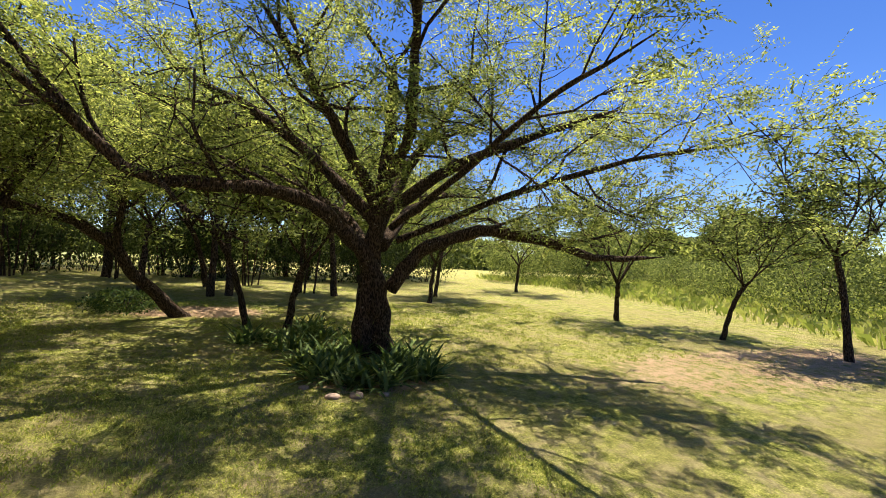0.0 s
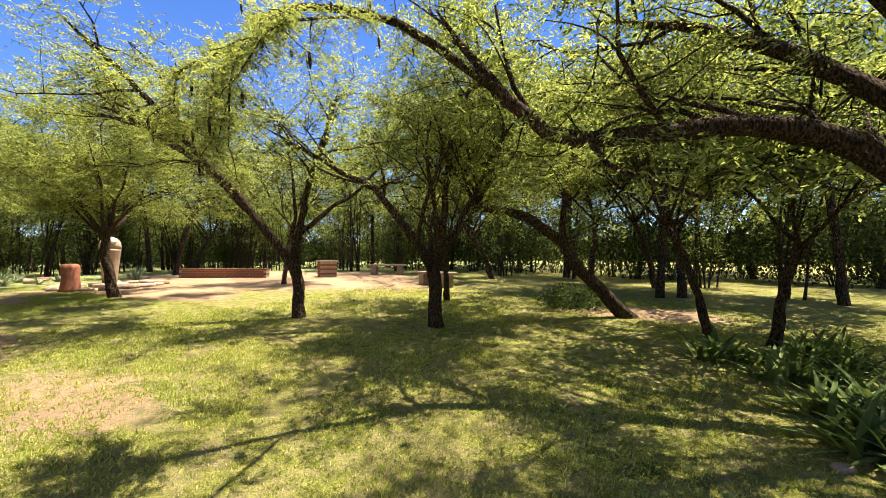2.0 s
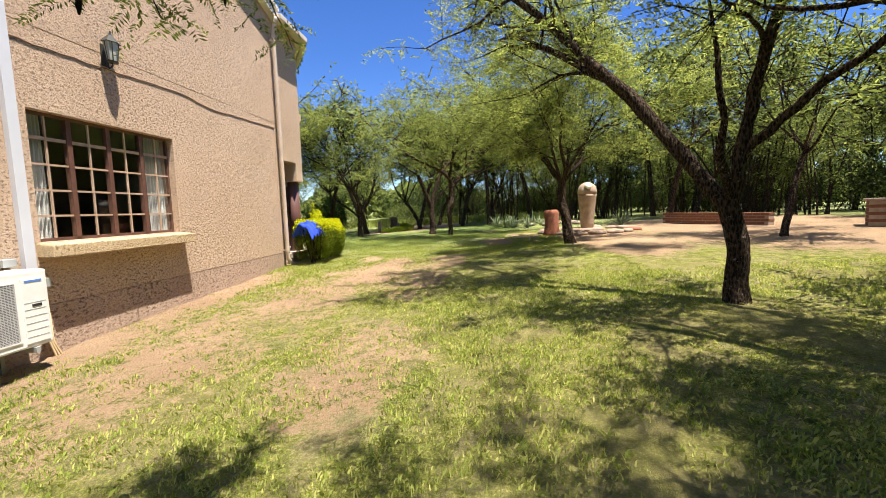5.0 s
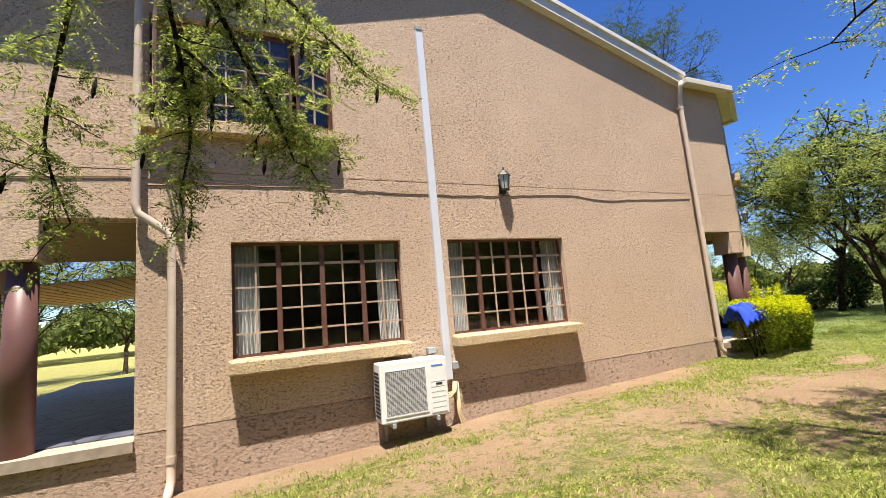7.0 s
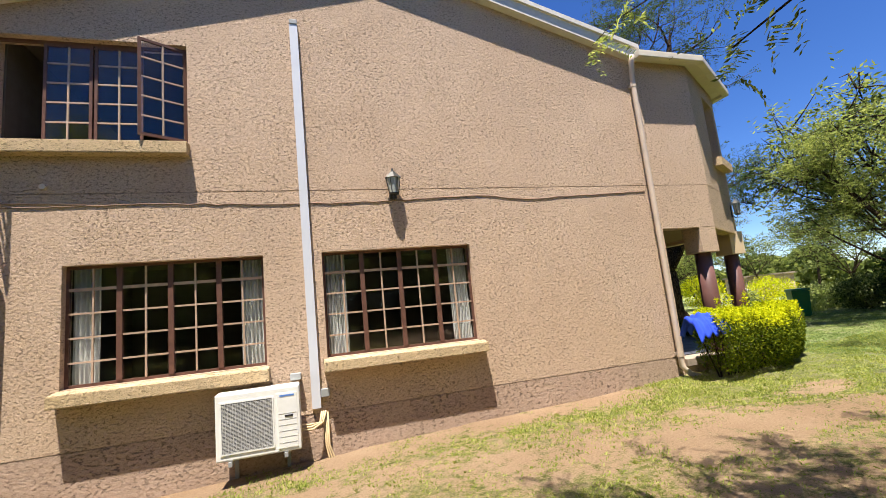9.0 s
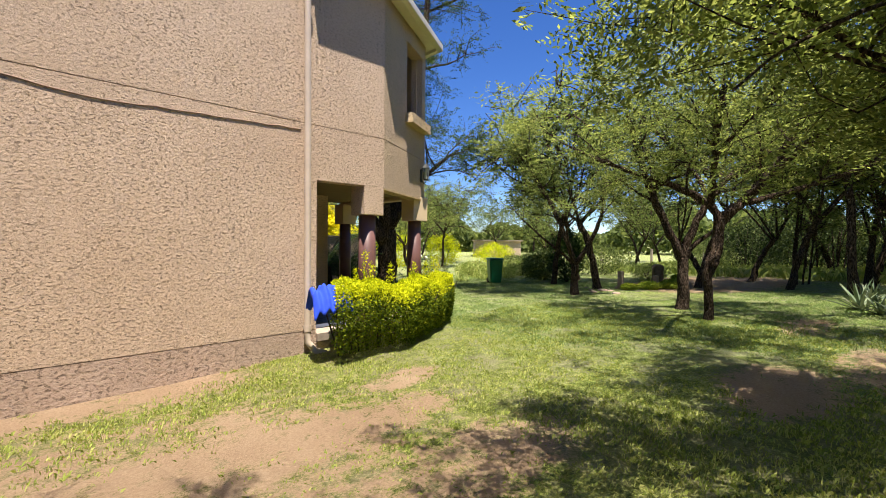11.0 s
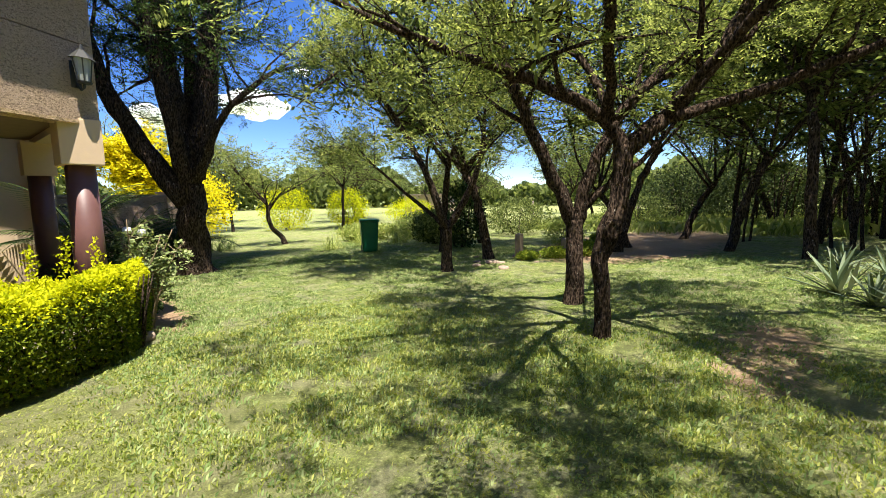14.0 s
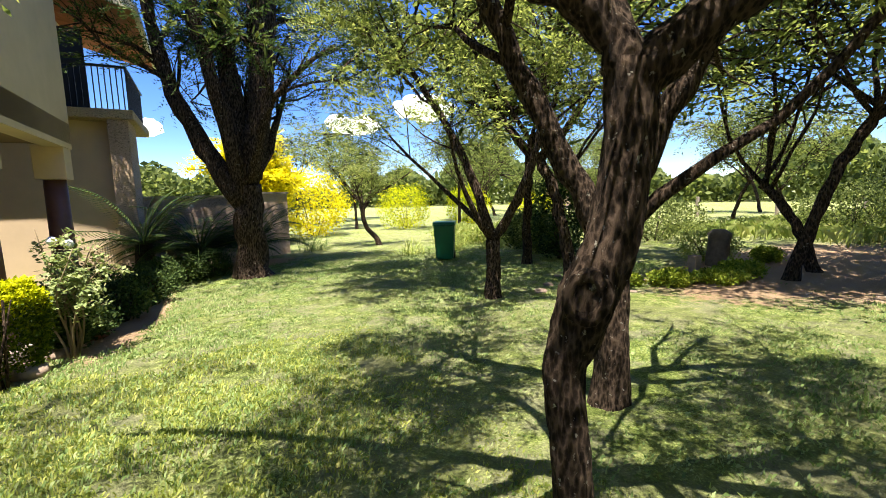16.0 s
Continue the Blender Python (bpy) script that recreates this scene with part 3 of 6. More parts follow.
def casement(x0, x1, z0, z1, cols, name="window", curtains=True):
    """Small-paned steel window in the gable wall: transom lights over side-hung sashes."""
    w = thing(name, "brown steel window with small panes and half-drawn curtains", "window", at=(x0, 0.0, z0), kind="structure")
    W, H = x1 - x0, z1 - z0
    y0, y1 = 0.10, 0.14
    bm = bmesh.new()
    for a in ((0, W, 0, 0.035), (0, W, H - 0.035, H), (0, 0.035, 0.035, H - 0.035), (W - 0.035, W, 0.035, H - 0.035)):
        box(bm, a[0], a[1], y0, y1, a[2], a[3])
    part("window_frame", bm, STEEL, w)
    n = len(cols) - 1
    rows = 5
    for i in range(n):
        a, b = cols[i] * W, cols[i + 1] * W
        if i:
            bm = bmesh.new()
            box(bm, a - 0.03, a + 0.03, y0 - 0.02, y1, 0.035, H - 0.035)
            part("mullion", bm, STEEL, w)
        bm = bmesh.new()
        for k in range(1, rows):
            zz = H * k / rows
            box(bm, a + 0.03, b - 0.03, y0 - 0.004, y0 + 0.018, zz - (0.018 if k == rows - 1 else 0.011), zz + (0.018 if k == rows - 1 else 0.011))
        mid = (a + b) / 2
        box(bm, mid - 0.010, mid + 0.010, y0 - 0.008, y0 + 0.016, 0.036, H - 0.036)
        part("glazing_grid", bm, STEEL_PALE, w)
        for k in range(rows):
            for c in range(2):
                xa, xb = (a, mid) if c == 0 else (mid, b)
                bm = bmesh.new()
                box(bm, xa + 0.014, xb - 0.014, y0 + 0.008, y0 + 0.012, H * k / rows + 0.014, H * (k + 1) / rows - 0.014)
                part("pane", bm, GLASS, w).visible_shadow = False
    for side in (0, 1):
        if not curtains:
            break
        cw = W * 0.13
        xs = np.linspace(0.03 if side == 0 else W - 0.03 - cw, 0.03 + cw if side == 0 else W - 0.03, 40)
        V, F = [], []
        for j, zz in enumerate((0.02, H * 0.35, H * 0.7, H)):
            for i, x in enumerate(xs):
                V.append((x, 0.21 + 0.025 * math.sin(i * 0.95 + side) + 0.01 * math.sin(i * 0.3 + j), zz))
        for j in range(3):
            for i in range(39):
                F.append((j * 40 + i, j * 40 + i + 1, (j + 1) * 40 + i + 1, (j + 1) * 40 + i))
        part("curtain", mesh_from("curtain", V, F, CURTAIN, True), None, w, "pale grey net curtain")
    return w


casement(-8.43, -6.25, LOW, TOP1, (0, 0.25, 0.5, 0.75, 1), "window_1")
casement(-5.51, -3.36, LOW, TOP1, (0, 0.25, 0.5, 0.75, 1), "window_2")


def sill(x0, x1, z0, z1, d=0.20):
    bm = bmesh.new()
    box(bm, x0, x1, -d, 0.1, z0, z1, 0.012)
    for v in bm.verts:
        if v.co.y < 0 and v.co.z > (z0 + z1) / 2:
            v.co.z -= 0.03
    part("window_sill", bm, SILL, house, "thick rendered window sill")


sill(-8.47, -6.22, 0.80, 0.975)
sill(-5.56, -3.30, 0.81, 0.975)
sill(-9.34, -7.08, 3.73, 3.92, 0.155)


def upper_window():
    w = thing("window_3", "upper steel window with two casements standing open", "window", at=(-9.3, 0, 3.92), kind="structure")
    W, H = 2.2, 1.38
    bm = bmesh.new()
    for a in ((0, W, 0, 0.035), (0, W, H - 0.035, H), (0, 0.035, 0.035, H - 0.035), (W - 0.035, W, 0.035, H - 0.035)):
        box(bm, a[0], a[1], 0.10, 0.14, a[2], a[3])
    part("window_frame", bm, STEEL, w)

    def sash(x0, x1, m, name):
        bm = bmesh.new()
        w2 = x1 - x0
        for a in ((0, w2, 0, 0.035), (0, w2, H - 0.105, H - 0.07), (0, 0.035, 0.035, H - 0.105), (w2 - 0.035, w2, 0.035, H - 0.105)):
            box(bm, a[0], a[1], -0.015, 0.015, a[2], a[3])
        ob = part(name, bm, STEEL, w)
        ob.matrix_basis = m
        bm = bmesh.new()
        for k in range(1, 5):
            zz = (H - 0.07) * k / 5
            box(bm, 0.035, w2 - 0.035, -0.011, 0.011, zz - 0.01, zz + 0.01)
        box(bm, w2 / 2 - 0.01, w2 / 2 + 0.01, -0.013, 0.013, 0.035, H - 0.105)
        part("glazing_grid", bm, STEEL_PALE, ob)
        for k in range(5):
            for c in (0, 1):
                bm = bmesh.new()
                zz = (H - 0.07) / 5
                box(bm, 0.03 + c * (w2 / 2 - 0.02), w2 / 2 - 0.012 + c * (w2 / 2 - 0.02), -0.002, 0.002, zz * k + 0.014, zz * (k + 1) - 0.012)
                part("pane", bm, GLASS, ob).visible_shadow = False
    sash(0.58, 1.10, Matrix.Translation((0.58, 0.12, 0.035)), "fixed_sash")
    sash(1.10, 1.64, Matrix.Translation((1.12, 0.12, 0.035)), "fixed_sash")
    sash(0, 0.55, Matrix.Translation((0.03, 0.09, 0.035)) @ Matrix.Rotation(radians(-78), 4, "Z"), "open_sash")
    sash(0, 0.55, Matrix.Translation((2.17, 0.09, 0.035)) @ Matrix.Rotation(radians(180 + 30), 4, "Z"), "open_sash")


upper_window()

# ================= trees =================
def bend(p, d, L, n, r, wob, up):
    """A wandering run of n steps from p towards d."""
    pts = [np.array(p, float)]
    d = np.array(d, float)
    for _ in range(n):
        d = d + r.normal(0, wob, 3) + np.array([0, 0, up])
        d /= np.linalg.norm(d)
        pts.append(pts[-1] + d * L / n)
    return pts, d


def sprays(r, branches, per, leaflets, length, leaf, width, flat=0.35, hang=0.0):
    """Feathery leaf sprays along branches: rows of leaflets on both sides of a short rib. Returns (n, 4, 3)."""
    base, out = [], []
    for pts in branches:
        P = np.array(pts)
        t = r.uniform(0.15, 1.0, per) * (len(P) - 1)
        i = np.minimum(t.astype(int), len(P) - 2)
        f = (t - i)[:, None]
        base.append(P[i] * (1 - f) + P[i + 1] * f)
        dr = P[-1] - P[0]
        out.append(np.repeat((dr / (np.linalg.norm(dr) + 1e-6))[None], per, 0))
    base, out = np.concatenate(base), np.concatenate(out)
    n = len(base)
    d = r.normal(0, 1, (n, 3)) * np.array([1, 1, flat]) + out * 0.7
    d[:, 2] -= hang
    d /= np.linalg.norm(d, axis=1)[:, None]
    up = r.normal(0, 0.45, (n, 3)) + np.array([0, 0, 1.0])
    side = np.cross(d, up)
    side /= np.linalg.norm(side, axis=1)[:, None] + 1e-6
    L = length * r.uniform(0.6, 1.3, n)
    base = base + r.normal(0, length * 0.25, (n, 3))
    k = np.arange(leaflets)
    along = (k // 2 + 0.7) / (leaflets / 2)
    sgn = np.where(k % 2 == 0, 1.0, -1.0)
    p = base[:, None, :] + d[:, None, :] * (L[:, None] * along[None, :])[:, :, None]
    p[:, :, 2] -= (along ** 2)[None, :] * 0.12 * L[:, None]
    ld = side[:, None, :] * sgn[None, :, None] + d[:, None, :] * 0.45 + r.normal(0, 0.22, (n, leaflets, 3))
    ld /= np.linalg.norm(ld, axis=2)[:, :, None]
    ll = leaf * r.uniform(0.7, 1.25, (n, leaflets))[:, :, None]
    wd = np.cross(ld, r.normal(0, 0.5, (n, leaflets, 3)) + np.array([0, 0, 1.0]))
    wd /= np.linalg.norm(wd, axis=2)[:, :, None] + 1e-6
    wd = wd * width * 0.5
    q = np.stack([p, p + ld * ll * 0.5 + wd, p + ld * ll, p + ld * ll * 0.5 - wd], 2)
    return q.reshape(-1, 4, 3)


def grow_tree(seed, trunk, limbs=(), limb_n=5, limb_len=2.6, spread=0.9, rise=0.35, kids=(6, 6), leaf=0.058, width=0.021, per=15, leaflets=14,
              spray=0.30, leaf_mat=None, detail=True, hang=0.0, floor=1.9, twigs=()):
    """Meshes of a tree: trunk and limbs, crown. trunk: (x, y, z, radius) rows from the foot; limbs: lists of such rows."""
    r = np.random.default_rng(seed)
    tubes, ends = [], []

    def smooth(rows, n):
        rows = np.array(rows, float)
        t = np.linspace(0, len(rows) - 1, n)
        out = np.stack([np.interp(t, range(len(rows)), rows[:, c]) for c in range(4)], 1)
        out[1:-1] = (out[:-2] + 2 * out[1:-1] + out[2:]) / 4
        return out

    def add(rows, sides):
        rows = np.array(rows)
        rad = rows[:, 3] * (1 + 0.09 * np.sin(np.arange(len(rows)) * 2.1 + seed))
        jit = r.normal(0, 0.26 if detail else 0.18, (len(rows), 3)) * np.minimum(rows[:, 3:4], 0.05)
        jit[0] = 0
        tubes.append((rows[:, :3] + jit, rad, sides))

    rows = smooth(trunk, (7 if detail else 4) * len(trunk))
    flare = rows.copy()
    flare[:, 3] *= 1 + 0.55 * np.exp(-(flare[:, 2] + 0.1) / 0.16)
    if detail:
        flare[:, :3] += (np.stack([np.sin(flare[:, 2] * 9 + seed), np.cos(flare[:, 2] * 7 + seed), np.zeros(len(flare))], 1) * flare[:, 3:4] * 0.10)
        tubes.append((flare[:, :3], flare[:, 3], 26))
    else:
        add(flare, 8)
    mains = []
    for lb in limbs:
        lr = smooth(lb, 4 * len(lb))
        lr[-1, 3], lr[-2, 3] = 0.006, lr[-2, 3] * 0.6
        add(lr, 10)
        mains.append(lr)
    top = rows[-1]
    for i in range(limb_n):
        az = 6.283 * (i + r.uniform(-0.25, 0.25)) / max(1, limb_n) + seed
        d = (math.cos(az) * spread, math.sin(az) * spread, 0.95)
        start = rows[-1 - (i % 3)]
        pts, _ = bend(start[:3], d, limb_len * r.uniform(0.75, 1.2), 7, r, 0.16, rise * 0.12)
        if pts[-1][2] < floor + 0.4:
            continue
        rad = np.linspace(start[3] * 0.5, start[3] * 0.12, 8)
        lr = np.concatenate([np.array(pts), rad[:, None]], 1)
        add(lr, 8 if detail else 6)
        mains.append(lr)
    for lr in mains:
        n1 = kids[0] if len(lr) < 14 else kids[0] + 3
        for k in range(n1):
            t = 0.35 + 0.65 * (k + r.uniform(0.1, 0.9)) / n1
            i = min(len(lr) - 1, int(t * (len(lr) - 1)))
            dv = lr[min(i + 1, len(lr) - 1), :3] - lr[max(0, i - 1), :3]
            dv = dv / (np.linalg.norm(dv) + 1e-6) * 0.6 + r.normal(0, 0.55, 3) + np.array([0, 0, 0.12 + rise * 0.3 - hang])
            dv /= np.linalg.norm(dv)
            L1 = limb_len * r.uniform(0.38, 0.62)
            pts, _ = bend(lr[i, :3], dv, L1, 5, r, 0.2, 0.02 - hang * 0.15)
            if min(p[2] for p in pts) < floor:
                continue
            r1 = min(lr[i, 3] * 0.5, 0.035)
            add(np.concatenate([np.array(pts), np.linspace(r1, r1 * 0.35, 6)[:, None]], 1), 5 if detail else 4)
            for j in range(kids[1]):
                i2 = int(r.integers(1, 6))
                d2 = dv * 0.5 + r.normal(0, 0.6, 3) * np.array([1, 1, 0.6])
                d2 /= np.linalg.norm(d2)
                p2, _ = bend(pts[i2], d2, L1 * r.uniform(0.45, 0.8), 4, r, 0.22, -0.02 - hang * 0.2)
                if p2[-1][2] < floor:
                    continue
                r2 = max(0.005, r1 * 0.35)
                if detail:
                    tubes.append((np.array(p2), np.linspace(r2, r2 * 0.4, 5), 3))
                else:
                    tubes.append((np.array(p2)[[0, 2, 4]], np.array([0.02, 0.014, 0.006]), 3))
                ends.append(p2)
    q = sprays(r, ends, per, leaflets, spray, leaf, width, hang=hang)
    if twigs:
        fine = []
        for tw in twigs:
            tr = smooth(tw, 10)
            tubes.append((tr[:, :3], tr[:, 3], 6))
            for k in range(9):
                p3, _ = bend(tr[1 + k, :3], r.normal(0, 1, 3) * np.array([1, 1, 0.4]) + np.array([0, 0, -0.3]), 0.28, 4, r, 0.2, -0.06)
                tubes.append((np.array(p3), np.linspace(0.004, 0.002, 5), 4))
                fine += [p3, tr[max(0, k - 1):k + 3, :3]]
                if k % 2:
                    e = p3[3]
                    tubes.append((np.array([e, e - np.array([0.004, 0, 0.03]), e - np.array([0.01, 0, 0.075]), e - np.array([0.012, 0, 0.10])]), np.array([0.003, 0.009, 0.009, 0.003]), 5))
        q = np.concatenate([q, sprays(r, fine, 15, 26, 0.12, 0.023, 0.007)])
    wood = tube_mesh("trunk", tubes, BARK)
    leaves = quads_mesh("crown", q, leaf_mat or ACACIA)
    return wood, leaves


def plant_tree(meshes, x, y, turn=0.0, size=1.0, label="", group="", name="acacia_tree", crown_label="", dz=0.0):
    t = thing(name, label, "tree", group, at=(x, y, ground_z(x, y) - 0.10 + dz), turn=turn)
    t.scale = (size,) * 3
    part("trunk", meshes[0], None, t)
    part("crown", meshes[1], None, t, crown_label)
    return t


# the big spreading acacia beside the porch
wood, leaves = grow_tree(3, [(0.15, -0.05, -0.1, 0.19), (0.13, -0.05, 0.8, 0.155), (0.06, -0.02, 1.6, 0.15), (0.0, 0.1, 2.4, 0.13), (-0.12, 0.2, 3.6, 0.10), (-0.1, 0.3, 4.8, 0.07)],
                         limbs=[[(-0.17, 0.05, -0.1, 0.18), (-0.15, 0.06, 0.7, 0.15), (-0.05, 0.08, 1.3, 0.14), (0.3, 0.12, 1.85, 0.125), (0.9, 0.3, 2.4, 0.11), (1.6, 0.5, 2.65, 0.10), (2.4, 0.75, 2.55, 0.09), (3.2, 1.0, 2.6, 0.075), (3.7, 1.2, 3.1, 0.06), (4.2, 1.6, 3.9, 0.03)],
                                [(-0.25, 0.1, 1.2, 0.13), (-0.7, 0.35, 1.9, 0.11), (-1.6, 0.7, 2.25, 0.10), (-2.6, 1.0, 2.1, 0.085), (-3.5, 1.4, 1.8, 0.06), (-4.5, 1.8, 1.9, 0.03)],
                                [(0.0, 0.1, 2.2, 0.12), (-0.5, -0.2, 3.2, 0.10), (-1.1, 0.2, 4.2, 0.07), (-1.6, 0.5, 5.2, 0.04)],
                                [(0.0, 0.1, 2.5, 0.11), (0.6, 0.4, 3.4, 0.09), (1.3, 0.9, 4.2, 0.06), (1.9, 1.3, 4.8, 0.04)],
                                [(0.05, 0.1, 2.3, 0.11), (1.0, -0.2, 3.3, 0.09), (2.2, -0.4, 4.1, 0.06), (3.3, -0.8, 4.6, 0.03)],
                                [(0.0, 0.1, 2.4, 0.11), (-1.0, 0.8, 3.2, 0.09), (-2.3, 1.4, 3.8, 0.06), (-3.4, 1.9, 4.2, 0.03)],
                                [(0.0, 0.1, 2.6, 0.10), (-0.2, 1.1, 3.6, 0.08), (0.2, 2.3, 4.4, 0.05), (0.5, 3.3, 4.8, 0.03)],
                                [(-0.2, 0.2, 2.2, 0.06), (-0.9, 1.4, 3.0, 0.05), (-1.2, 2.8, 3.6, 0.035), (-1.5, 4.2, 3.9, 0.02)],
                                [(-0.3, 0.2, 2.0, 0.06), (-1.9, 1.2, 2.8, 0.05), (-3.2, 2.3, 3.3, 0.035), (-4.4, 3.2, 3.5, 0.02)],
                                [(3.2, 1.0, 2.6, 0.05), (3.9, 0.6, 3.2, 0.04), (4.5, 0.4, 4.0, 0.03), (5.1, 0.5, 4.8, 0.02)],
                                [(0.0, -0.1, 1.6, 0.12), (0.3, -0.9, 2.4, 0.09), (0.8, -1.9, 2.9, 0.07), (1.2, -2.9, 3.1, 0.04)],
                                [(-0.1, 0.0, 1.9, 0.12), (-0.8, -0.9, 2.6, 0.09), (-1.8, -1.7, 3.1, 0.06), (-2.6, -2.3, 3.3, 0.03)]],
                         limb_n=2, limb_len=3.0, kids=(6, 7), per=15, leaflets=14, leaf=0.058, width=0.021, floor=1.75,
                         twigs=[[(3.7, 1.2, 3.1, 0.05), (4.3, 2.1, 3.6, 0.04), (4.7, 2.8, 3.5, 0.03), (4.95, 3.1, 3.3, 0.018)],
                                [(4.7, 2.8, 3.5, 0.016), (4.35, 3.5, 2.9, 0.011), (4.2, 3.75, 2.5, 0.008), (4.35, 3.66, 2.10, 0.004)],
                                [(4.7, 2.8, 3.5, 0.016), (4.8, 3.40, 2.9, 0.011), (4.85, 3.5, 2.5, 0.008), (4.8, 3.46, 2.18, 0.004)],
                                [(4.7, 2.8, 3.5, 0.016), (5.0, 3.3, 2.95, 0.012), (5.2, 3.25, 2.55, 0.008), (5.28, 3.24, 2.3, 0.004)],
                                [(4.7, 2.8, 3.5, 0.016), (5.2, 3.1, 3.05, 0.011), (5.6, 3.1, 2.7, 0.004)],
                                [(4.3, 2.1, 3.6, 0.016), (4.0, 3.2, 3.0, 0.011), (3.9, 3.7, 2.7, 0.008), (4.0, 3.8, 2.45, 0.004)],
                                [(4.8, 3.40, 2.9, 0.010), (5.05, 3.6, 2.75, 0.008), (5.3, 3.5, 2.6, 0.005), (5.4, 3.4, 2.4, 0.003)]])
plant_tree((wood, leaves), -13.3, -7.1, label="large multi-stemmed spreading acacia rising from strap-leaved plants")

